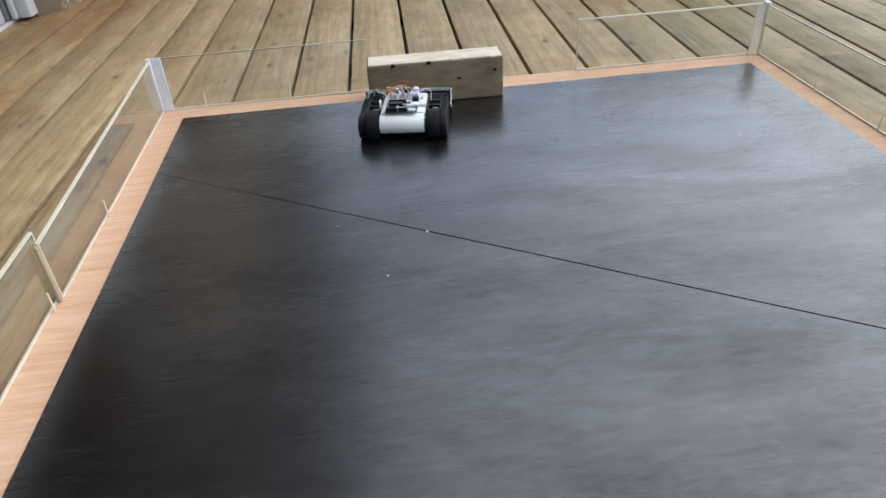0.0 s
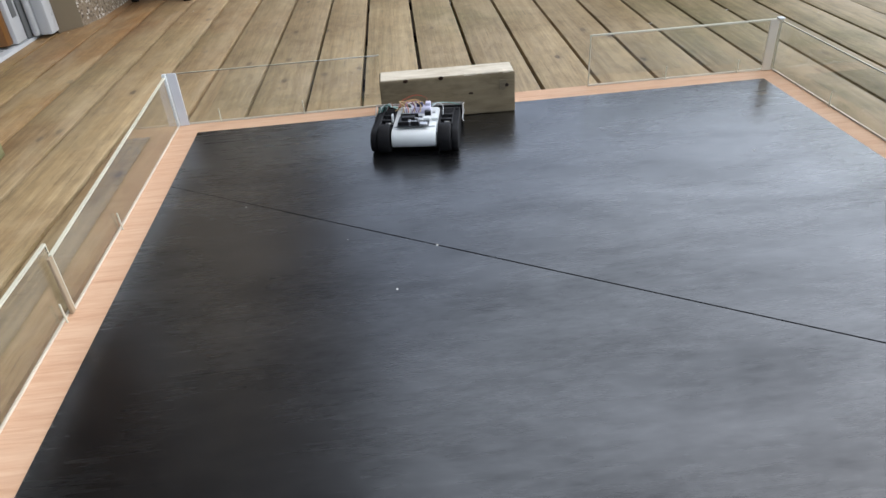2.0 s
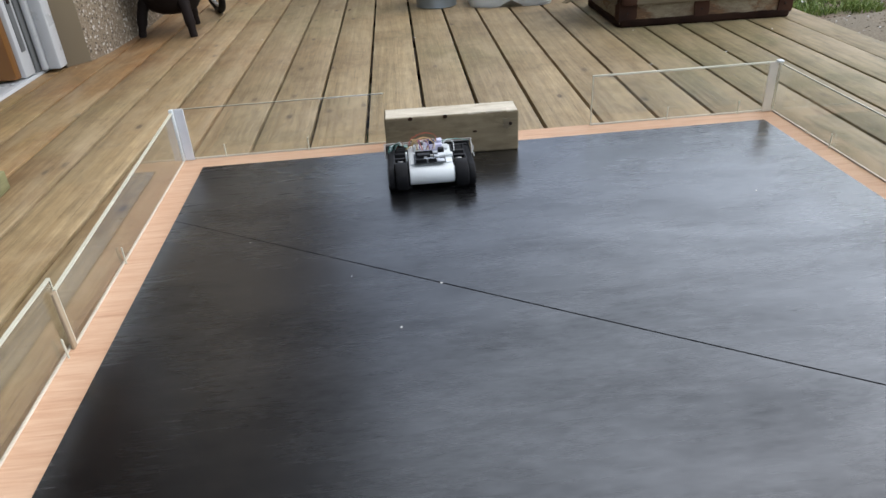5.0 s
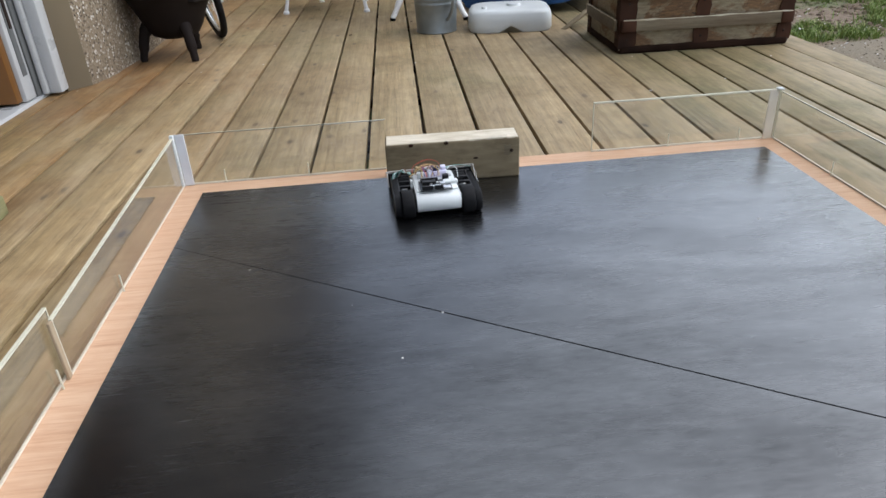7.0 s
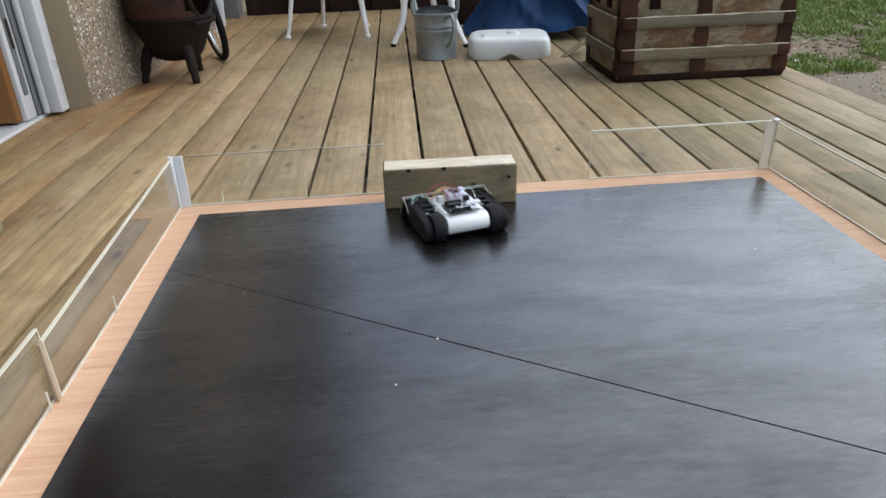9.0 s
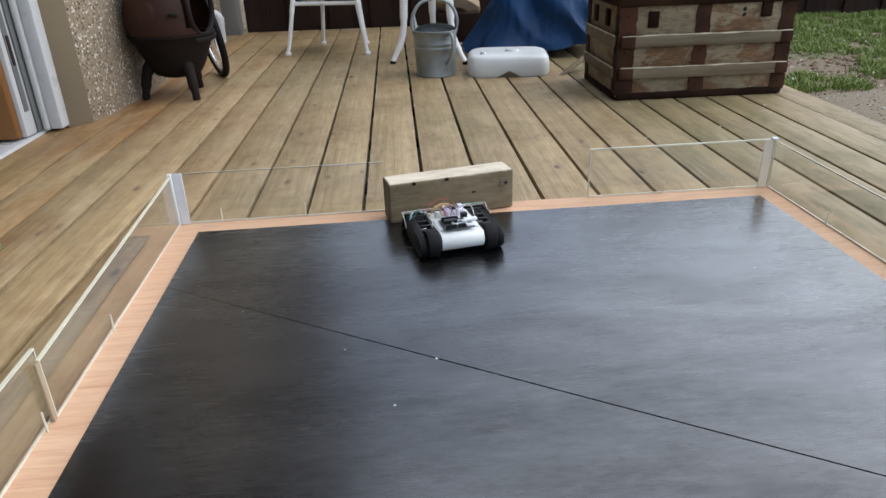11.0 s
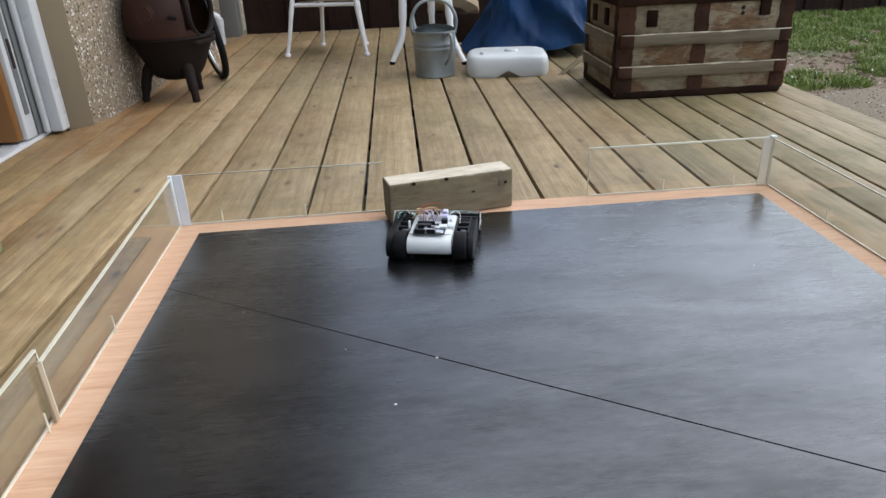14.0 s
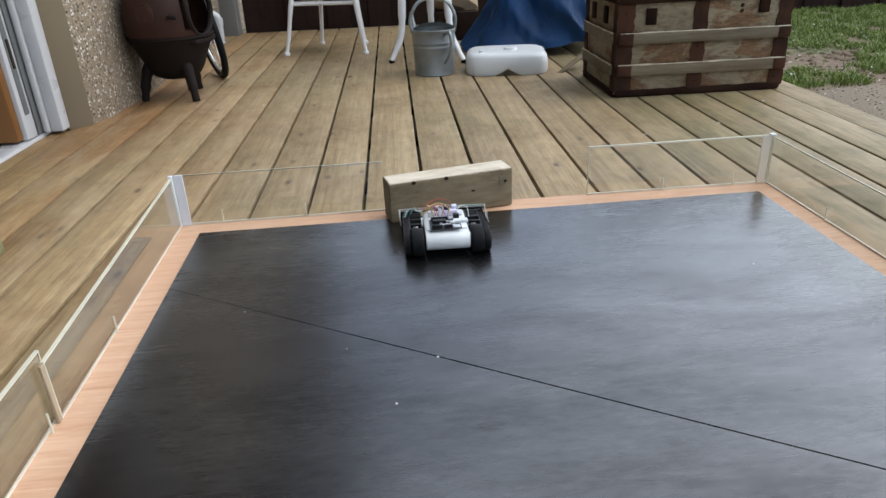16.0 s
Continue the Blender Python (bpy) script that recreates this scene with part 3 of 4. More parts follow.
def build_block():
    block = empty("timber_block", label="weathered timber offcut standing on edge", category="wood block")
    L, D, Hh = 0.308, 0.068, 0.095
    bm = bmesh.new()
    add_box(bm, (-L / 2, 0, 0), (L / 2, D, Hh), 0.0035, 3)
    bmesh.ops.subdivide_edges(bm, edges=[e for e in bm.edges if e.calc_length() > 0.05], cuts=10, use_grid_fill=True)
    for v in bm.verts:
        v.co += Vector(noise.noise_vector(v.co * 22)) * 0.0009
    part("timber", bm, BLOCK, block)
    # the top's extra brightness over the front is put into its colour
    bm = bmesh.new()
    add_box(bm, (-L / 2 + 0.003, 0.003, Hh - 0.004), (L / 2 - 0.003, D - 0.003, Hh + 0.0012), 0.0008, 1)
    part("top_face", bm, BLOCK_TOP, block, "pale sawn top face")
    for x, w, d in ((0.052, 0.030, 0.012), (0.098, 0.040, 0.016), (0.135, 0.018, 0.020)):
        bm = bmesh.new()
        add_prism(bm, [(x - w / 2, 0.001), (x - w * 0.2, 0.0008), (x + w / 2, 0.0015), (x + w * 0.42, d), (x + w * 0.05, d * 0.7), (x - w * 0.4, d * 1.1)], 2, Hh - 0.004, Hh + 0.0018)
        part("splinter", bm, CHIP, block, "pale freshly splintered edge", smooth=False)
    for x, y, z in ((-0.095, -0.001, 0.0925), (-0.015, -0.001, 0.093)):
        bm = bmesh.new()
        add_lathe(bm, [(0, 0.002), (0.004, 0.0018), (0.0046, 0.0)], 10, pose(x, y, z, 45, 0, 0), 1.2)
        part("dent", bm, RUST_DARK, block, "dark dent on the edge")
    bm = bmesh.new()
    add_prism(bm, [(0.118, 0.056), (0.127, 0.053), (0.1335, 0.058), (0.132, 0.070), (0.135, 0.079), (0.124, 0.077), (0.1165, 0.080), (0.1195, 0.068)], 1, -0.0009, 0.001)
    part("label_scrap", bm, TRUNK_SLAT, block, "pale scuffed patch")
    bm = bmesh.new()
    add_lathe(bm, [(0, 0.0012), (0.003, 0.001), (0.0042, 0)], 10, pose(0.135, -0.0012, 0.065, 90, 0, 0))
    part("nail_hole", bm, LATCH, block)
    bm = bmesh.new()
    add_lathe(bm, [(0, 0.0008), (0.004, 0.0007), (0.007, 0)], 12, pose(0.052, -0.0006, 0.052, 90, 0, 0), 0.8, 0.35)
    part("knot", bm, RUST, block, "small dark knot")
    return block


# ---- the robot ----
def wire(parent, points, colour, r=0.0009):
    bm = bmesh.new()
    add_tube(bm, arc(points, 5), r, 5)
    part("jumper_wire", bm, colour, parent)


def build_robot():
    bot = empty("sumo_robot", label="small tracked robot, white body, black tracks", category="robot")
    # body shell with a rounded nose; front is towards -y
    bm = bmesh.new()
    r, zc, yn = 0.0185, 0.0325, -0.057
    nose = [(yn - r * math.sin(t), zc + r * math.cos(t)) for t in (math.pi * k / 14 for k in range(15))]
    add_prism(bm, nose + [(0.060, zc - r), (0.064, zc + r - 0.004), (0.060, zc + r)], 0, -0.046, 0.046, 0.0012)
    part("body_shell", bm, WHITE_PLASTIC, bot, "white plastic shell with rounded nose")
    bm = bmesh.new()
    add_box(bm, (-0.043, -0.046, 0.0512), (0.043, 0.058, 0.0538), 0.001)
    part("top_plate", bm, WHITE_PLASTIC, bot)
    for s in (-1, 1):
        bm = bmesh.new()
        R, half = 0.0235, 0.048
        path = [(half + R * math.cos(t), R + 0.001 + R * math.sin(t)) for t in (-math.pi / 2 + math.pi * k / 12 for k in range(13))]
        path += [(-half + R * math.cos(t), R + 0.001 + R * math.sin(t)) for t in (math.pi / 2 + math.pi * k / 12 for k in range(13))]
        xa, xb = sorted((s * 0.0775, s * 0.0895))
        add_prism(bm, path, 0, xa, xb, 0.002)
        track = part("track", bm, RUBBER, bot, "black rubber track")
        bm = bmesh.new()
        plate = [(y * 0.985, 0.0008 + z * 0.97) for y, z in path]
        xa, xb = sorted((s * 0.0893, s * 0.0912))
        add_prism(bm, plate, 0, xa, xb, 0.0006)
        add_box(bm, (min(s * 0.0893, s * 0.0905), 0.0, 0.040), (max(s * 0.0893, s * 0.0905), 0.070, 0.0505), 0.0005, 1)
        part("side_plate", bm, BLACK_PLASTIC, track, "flat black side plate")
        for y, rr in ((-0.050, 0.0285), (0.056, 0.023)):
            bm = bmesh.new()
            add_lathe(bm, [(0, 0), (rr - 0.006, 0), (rr - 0.001, 0.002), (rr, 0.006), (rr, 0.022), (rr - 0.001, 0.026), (rr - 0.006, 0.028), (0, 0.028)], 28,
                      pose(s * 0.063 - 0.014, y, rr, 0, 90, 0))
            part("drum", bm, RUBBER, bot, "black rubber drum wheel")
        # open frame above
        bm = bmesh.new()
        x0, x1 = sorted((s * 0.049, s * 0.077))
        for y in (-0.020, 0.006, 0.032):
            add_box(bm, (x0, y - 0.003, 0.042), (x1, y + 0.003, 0.048), 0.001, 1)
        for x in (x0, x1):
            add_box(bm, (x - 0.002, -0.022, 0.036), (x + 0.002, 0.066, 0.0475), 0.001, 1)
        add_box(bm, (x0, -0.018, 0.012), (x1, 0.030, 0.026), 0.002)
        part("side_frame", bm, BLACK_PLASTIC, bot, "black open side frame")
        bm = bmesh.new()
        add_box(bm, (s * 0.064 - 0.006, 0.010, 0.027), (s * 0.064 + 0.006, 0.030, 0.038), 0.001, 1)
        part("motor", bm, SILVER, bot, "small metal gear motor")
    bm = bmesh.new()
    add_box(bm, (-0.088, 0.066, 0.012), (0.088, 0.076, 0.046), 0.002)
    part("rear_housing", bm, BLACK_PLASTIC, bot)
    # sloping plough across the rear
    bm = bmesh.new()
    prof = [(0.079, 0.0505), (0.0802, 0.0512), (0.116, 0.004), (0.115, 0.003)]
    add_prism(bm, prof, 0, -0.095, 0.095, 0.0002)
    plough = part("plough", bm, STEEL, bot, "bare steel plough blade")
    # black sheet added so that the blade's back looks dark
    bm = bmesh.new()
    add_prism(bm, [(y - 0.0022, z - 0.002) for y, z in prof], 0, -0.0935, 0.0935)
    part("blade_backing", bm, BLACK_PLASTIC, plough, "black sheet added behind the blade")
    bm = bmesh.new()
    rim = [(-0.0955, 0.045, 0.030), (-0.0965, 0.060, 0.046), (-0.096, 0.073, 0.0525), (-0.090, 0.080, 0.0535), (0, 0.0805, 0.0535), (0.090, 0.080, 0.0535), (0.096, 0.073, 0.0525), (0.0965, 0.060, 0.046), (0.0955, 0.045, 0.030)]
    add_tube(bm, arc(rim, 4), 0.0013, 6)
    part("rim_wire", bm, STEEL, plough, "thin steel rim")
    # controller board
    bm = bmesh.new()
    add_box(bm, (-0.033, -0.048, 0.057), (0.033, 0.006, 0.0588), 0.0004, 1)
    board = part("controller_board", bm, PCB, bot, "dark circuit board with pin headers")
    board.location = (-0.002, -0.009, 0)
    for lo, hi, mat, nm in (((-0.030, -0.046, 0.0588), (-0.007, -0.043, 0.067), BLACK_PLASTIC, "pin_header"), ((-0.004, -0.046, 0.0588), (0.013, -0.043, 0.067), BLACK_PLASTIC, "pin_header"),
                            ((-0.029, -0.003, 0.0588), (0.008, 0.000, 0.067), BLACK_PLASTIC, "pin_header"), ((0.015, -0.049, 0.0588), (0.030, -0.036, 0.0625), SILVER, "connector"),
                            ((-0.012, -0.034, 0.0588), (0.006, -0.027, 0.062), SILVER, "chip"), ((0.010, -0.028, 0.0588), (0.020, -0.018, 0.064), SILVER, "connector"),
                            ((-0.028, -0.038, 0.0588), (-0.016, -0.030, 0.0605), SILVER, "crystal"), ((-0.026, -0.02, 0.0588), (0.002, -0.008, 0.066), BLACK_PLASTIC, "relay"),
                            ((0.018, -0.022, 0.0588), (0.034, -0.008, 0.064), WHITE_PLASTIC, "terminal_block")):
        bm = bmesh.new()
        add_box(bm, lo, hi, 0.0004, 1)
        part(nm, bm, mat, board)
    for lo, hi, mat, nm in (((0.018, 0.000, 0.0538), (0.031, 0.012, 0.066), BLACK_PLASTIC, "switch"), ((0.033, 0.020, 0.0538), (0.040, 0.030, 0.058), SILVER, "bracket"),
                            ((-0.012, 0.020, 0.0538), (0.029, 0.042, 0.068), LILAC, "sensor_module"), ((0.018, 0.028, 0.068), (0.029, 0.042, 0.0745), LILAC, "sensor_block"),
                            ((-0.034, 0.022, 0.0538), (-0.019, 0.034, 0.066), WHITE_PLASTIC, "plug"), ((-0.013, 0.006, 0.0538), (-0.006, 0.012, 0.071), LILAC, "plug"),
                            ((-0.052, -0.010, 0.044), (-0.0485, 0.002, 0.064), WHITE_PLASTIC, "lever"), ((0.034, -0.020, 0.0538), (0.048, -0.006, 0.060), WHITE_PLASTIC, "terminal_block"), ((0.046, -0.060, 0.03), (0.0495, -0.050, 0.046), WHITE_PLASTIC, "lever"),
                            ((0.0, 0.022, 0.068), (0.013, 0.034, 0.0765), NAVY, "sensor_lens")):
        bm = bmesh.new()
        add_box(bm, lo, hi, 0.0012)
        part(nm, bm, mat, bot)
    rng = random.Random(5)
    for k in range(16):
        bm = bmesh.new()
        x, y = rng.uniform(-0.027, 0.024), rng.uniform(-0.040, -0.004)
        a, b = rng.uniform(0.001, 0.0035), rng.uniform(0.001, 0.003)
        add_box(bm, (x - a, y - b, 0.0588), (x + a, y + b, 0.0588 + rng.uniform(0.001, 0.004)), 0.0003, 1)
        part("chip", bm, (SILVER, BLACK_PLASTIC, WHITE_PLASTIC, SILVER)[k % 4], board)
    cols = [YELLOW, BROWN, PURPLE, RED_W, WHITE_PLASTIC, BROWN, YELLOW, PURPLE, BROWN, YELLOW]
    for k, c in enumerate(cols):
        x = -0.028 + 0.0042 * k
        wire(bot, [(x, -0.002, 0.066), (x + rng.uniform(-.005, .005), 0.008, 0.072 + rng.uniform(0, .006)), (x - 0.004 + rng.uniform(-.005, .008), 0.022, 0.077 + rng.uniform(0, .005)), (x + 0.004, 0.036, 0.074), (x + 0.007, 0.034, 0.066)], c)
    for k, c in enumerate((YELLOW, BROWN, YELLOW, ORANGE_W)):
        wire(bot, [(-0.050 + 0.005 * k, 0.036 + k * 0.003, 0.055), (-0.034, 0.044, 0.063 + 0.002 * k), (-0.010, 0.048 + 0.002 * k, 0.071 + 0.001 * k), (0.010, 0.044, 0.071), (0.016, 0.038, 0.066)], c, 0.0009)
    for k in range(2):
        wire(bot, [(-0.046 + 0.004 * k, 0.052, 0.055), (-0.036, 0.068, 0.066 + 0.002 * k), (-0.008, 0.076, 0.0745 + 0.0015 * k), (0.016, 0.070, 0.071), (0.018, 0.05, 0.066)], RED_W, 0.0004)
    for k in range(7):
        wire(bot, [(-0.088 + 0.003 * k, 0.046 + 0.003 * k, 0.047), (-0.084 + 0.004 * k, 0.052, 0.058 + 0.0018 * k), (-0.073 + 0.003 * k, 0.068 - 0.004 * k, 0.055 + 0.001 * k), (-0.060, 0.056, 0.058), (-0.045, 0.044 + 0.003 * k, 0.056)], (TEAL, WHITE_PLASTIC, TEAL, BLACK_PLASTIC, TEAL, WHITE_PLASTIC, BROWN)[k])
    wire(bot, [(0.030, 0.036, 0.062), (0.042, 0.050, 0.066), (0.054, 0.044, 0.062), (0.055, 0.026, 0.048)], WHITE_PLASTIC, 0.0007)
    wire(bot, [(0.026, 0.040, 0.064), (0.044, 0.062, 0.062), (0.070, 0.070, 0.058), (0.088, 0.066, 0.054)], TEAL, 0.0007)
    wire(bot, [(0.095, 0.064, 0.05), (0.099, 0.05, 0.046), (0.097, 0.034, 0.04), (0.099, 0.02, 0.034)], WHITE_PLASTIC, 0.0005)
    return bot


LILAC = plain("pale_lilac_plastic", (0.55, 0.54, 0.68), 0.4)
NAVY = plain("navy_plastic", (0.02, 0.02, 0.07), 0.3)
YELLOW = plain("yellow_wire", (0.48, 0.36, 0.16), 0.5)
BROWN = plain("brown_wire", (0.16, 0.07, 0.035), 0.5)
ORANGE_W = plain("orange_wire", (0.42, 0.22, 0.1), 0.5)
RED_W = plain("red_wire", (0.45, 0.06, 0.03), 0.5)
PURPLE = plain("purple_wire", (0.12, 0.05, 0.2), 0.5)
TEAL = plain("teal_wire", (0.12, 0.3, 0.26), 0.5)


# ---- things at the far end of the deck ----
def build_trunk():
    trunk = empty("storage_trunk", pose(0.950, 2.785, 0, 0, 0, 0.0), label="old wooden travelling trunk with rusty iron straps", category="trunk")
    W, D, Hh = 0.685, 0.46, 0.355
    rng = random.Random(21)
    bm = bmesh.new()
    add_box(bm, (0.010, 0.010, 0.012), (W - 0.010, D - 0.010, Hh), 0.004)
    part("body", bm, RUST, trunk, "dark inner carcass")
    seams = (0.012, 0.104, 0.226, Hh)
    for z0, z1 in zip(seams, seams[1:]):
        for lo, hi in (((0.004, 0.003, z0 + 0.0012), (W - 0.004, 0.011, z1 - 0.0012)), ((0.003, 0.012, z0 + 0.0012), (0.011, D - 0.012, z1 - 0.0012)),
                       ((W - 0.011, 0.012, z0 + 0.0012), (W - 0.003, D - 0.012, z1 - 0.0012)), ((0.004, D - 0.011, z0 + 0.0012), (W - 0.004, D - 0.003, z1 - 0.0012))):
            bm = bmesh.new()
            add_box(bm, lo, hi, 0.0018)
            part("plank", bm, TRUNK_WOOD, trunk, "pale peeling painted board")
    def strap(lo, hi, mat=RUST, name="strap", bev=0.002):
        bm = bmesh.new()
        add_box(bm, lo, hi, bev)
        return part(name, bm, mat, trunk)
    def ragged(axis, u0, u1, z0, z1, lo, hi, name="strap", worn=0.004):
        """An iron strip with edges eaten by rust, upright in the plane across axis."""
        steps = 17
        left = [(u0 + rng.uniform(-worn, worn), z0 + (z1 - z0) * k / (steps - 1)) for k in range(steps)]
        right = [(u1 + rng.uniform(-worn, worn), z0 + (z1 - z0) * k / (steps - 1)) for k in range(steps)]
        bm = bmesh.new()
        add_prism(bm, left + right[::-1], axis, lo, hi)
        ob = part(name, bm, RUST, trunk, "rusty iron strap", smooth=False)
        for k in range(5):
            bm = bmesh.new()
            z = z0 + (z1 - z0) * (k + 0.5) / 5
            at = ((u0 + u1) / 2, lo, z) if axis == 1 else (lo, (u0 + u1) / 2, z)
            add_lathe(bm, [(0, 0.003), (0.004, 0.0022), (0.0052, -0.001)], 8, pose(*at, 90, 0, 0) if axis == 1 else pose(*at, 0, -90, 0))
            part("rivet", bm, LATCH, ob)
    for x0, x1 in ((0.0, 0.066), (0.298, 0.352), (0.630, W)):
        ragged(1, x0, x1, 0.02, Hh - 0.002, -0.0015, 0.004)
    for y0, y1 in ((0.004, 0.048), (0.415, D)):
        ragged(0, y0, y1, 0.02, Hh - 0.002, -0.0015, 0.004)
        ragged(0, y0, y1, 0.02, Hh - 0.002, W - 0.004, W + 0.0015)
    def sill(lo, hi):
        bm = bmesh.new()
        add_box(bm, lo, hi, 0.009, 3)
        bmesh.ops.subdivide_edges(bm, edges=[e for e in bm.edges if e.calc_length() > 0.1], cuts=18, use_grid_fill=True)
        for v in bm.verts:
            v.co += Vector(noise.noise_vector(v.co * 30)) * 0.0035
            v.co.z = max(v.co.z, 0.0)
        part("bottom_edge", bm, RUST_DARK, trunk, "dark rotted bottom edge")
    sill((0.006, -0.004, 0.0), (W - 0.006, 0.02, 0.030))
    sill((-0.004, 0.006, 0.0), (0.02, D, 0.030))
    sill((W - 0.02, 0.006, 0.0), (W + 0.004, D, 0.030))
    for z in (0.085, 0.205):
        for lo, hi in (((0.012, -0.016, z), (W - 0.006, -0.002, z + 0.043)), ((-0.016, 0.02, z), (-0.003, D - 0.03, z + 0.043))):
            bm = bmesh.new()
            add_box(bm, lo, hi, 0.003)
            bmesh.ops.subdivide_edges(bm, edges=[e for e in bm.edges if e.calc_length() > 0.1], cuts=14, use_grid_fill=True)
            for v in bm.verts:
                v.co += Vector(noise.noise_vector(v.co * 14)) * 0.0022
            slat = part("slat", bm, TRUNK_SLAT, trunk, "grey wooden slat")
            # pale strip stands in for the highlight on the slat's top edge
            bm = bmesh.new()
            along = 0 if hi[0] - lo[0] > 0.1 else 1
            pts = []
            for k in range(24):
                q = [(lo[0] + hi[0]) / 2, (lo[1] + hi[1]) / 2, z + 0.0425]
                q[along] = lo[along] + (hi[along] - lo[along]) * k / 23
                q[1 - along] = lo[1 - along] + 0.003
                pts.append(Vector(q) + Vector(noise.noise_vector(Vector(q) * 14)) * 0.0022)
            add_tube(bm, pts, [0.0028 + rng.uniform(-0.0012, 0.0014) for k in pts], 6)
            part("worn_edge", bm, SLAT_HIGHLIGHT, slat, "pale strip for the top edge's highlight")
        strap((0.006, -0.0185, z + 0.001), (0.062, -0.004, z + 0.042), RUST, "slat_cap")
        strap((0.634, -0.0185, z + 0.001), (0.682, -0.004, z + 0.042), RUST, "slat_cap")
    strap((0.11, -0.007, 0.275), (0.15, 0.006, 0.335), RUST_DARK, "hasp")
    strap((0.55, -0.007, 0.300), (0.59, 0.006, Hh), RUST_DARK, "hasp")
    for z in (0.31, 0.33):
        bm = bmesh.new()
        add_lathe(bm, [(0, 0.002), (0.006, 0.002), (0.008, 0)], 10, pose(0.485, 0.003, z, 90, 0, 0))
        part("rivet_hole", bm, LATCH, trunk)
    for y in (0.13, 0.3):
        strap((-0.006, y, 0.27), (0.006, y + 0.045, 0.335), RUST_DARK, "handle_plate")
    bm = bmesh.new()
    add_box(bm, (-0.012, -0.014, Hh), (W + 0.012, D + 0.012, Hh + 0.045), 0.006)
    add_box(bm, (-0.004, -0.004, Hh + 0.04), (W + 0.004, D + 0.004, Hh + 0.12), 0.012)
    part("lid", bm, RUST_DARK, trunk, "dark iron-bound lid")


def build_chiminea():
    c = empty("chiminea", pose(-0.872, 3.285, 0, 0, 0, -9) @ Matrix.Diagonal((0.94, 0.94, 1, 1)), label="rusty cast iron chiminea on three legs", category="chiminea")
    bm = bmesh.new()
    add_lathe(bm, [(0.0, 0.084), (0.07, 0.088), (0.105, 0.102), (0.128, 0.135), (0.146, 0.175), (0.168, 0.222), (0.187, 0.258), (0.193, 0.264), (0.193, 0.272), (0.18, 0.272), (0.16, 0.25)], 40)
    part("bowl", bm, IRON, c, "black cast iron bowl")
    bm = bmesh.new()
    prof = [(0.16, 0.268), (0.186, 0.273), (0.193, 0.30), (0.192, 0.36), (0.18, 0.42), (0.155, 0.475), (0.12, 0.52), (0.085, 0.56), (0.07, 0.62), (0.065, 0.8), (0.06, 0.8), (0.06, 0.62), (0.1, 0.52), (0.15, 0.44), (0.172, 0.36), (0.172, 0.255)]
    add_lathe(bm, prof, 48)
    # the mouth, cut through the shell towards +x
    gone = [f for f in bm.faces if f.calc_center_median().x > 0.10 and (f.calc_center_median().y / 0.14) ** 2 + ((f.calc_center_median().z - 0.37) / 0.11) ** 2 < 1 and f.calc_center_median().z < 0.6]
    bmesh.ops.delete(bm, geom=gone, context="FACES")
    part("dome", bm, IRON_RED, c, "rusty reddish dome")
    bm = bmesh.new()
    ring = []
    for k in range(36):
        t = 2 * math.pi * k / 36
        y, z = 0.128 * math.cos(t), 0.372 + 0.115 * math.sin(t)
        ring.append((0.155 - max(0.0, z - 0.4) * 0.35, y, z))
    add_tube(bm, ring, 0.013, 8, closed=True)
    part("mouth_ring", bm, IRON, c, "dark iron mouth ring")
    bm = bmesh.new()
    add_prism(bm, [(0.10, -0.12), (0.165, -0.11), (0.19, -0.05), (0.19, 0.05), (0.165, 0.11), (0.10, 0.12)], 2, 0.236, 0.256, 0.005)
    part("ash_lip", bm, IRON, c, "dark iron ash lip")
    bm = bmesh.new()
    add_lathe(bm, [(0, 0.006), (0.03, 0.005), (0.034, 0.0), (0.039, 0.003), (0.042, 0.0)], 24, pose(-0.01, -0.186, 0.37, 84, 0, -4))
    part("medallion", bm, IRON_RED, c, "round cast ornament")
    bm = bmesh.new()
    add_tube(bm, [(0.1, -0.17, 0.36), (0.1, -0.2, 0.36), (0.13, -0.19, 0.355)], 0.008, 6)
    part("hinge_knob", bm, IRON, c)
    for a in (-147, -45, 85):
        bm = bmesh.new()
        ca, sa = math.cos(radians(a)), math.sin(radians(a))
        add_tube(bm, arc([(0.10 * ca, 0.10 * sa, 0.17), (0.14 * ca, 0.14 * sa, 0.11), (0.16 * ca, 0.16 * sa, 0.04), (0.168 * ca, 0.168 * sa, 0.0)], 4), [0.029] * 4 + [0.024] * 4 + [0.018] * 4 + [0.016], 10)
        part("leg", bm, IRON, c, "tapered iron leg")


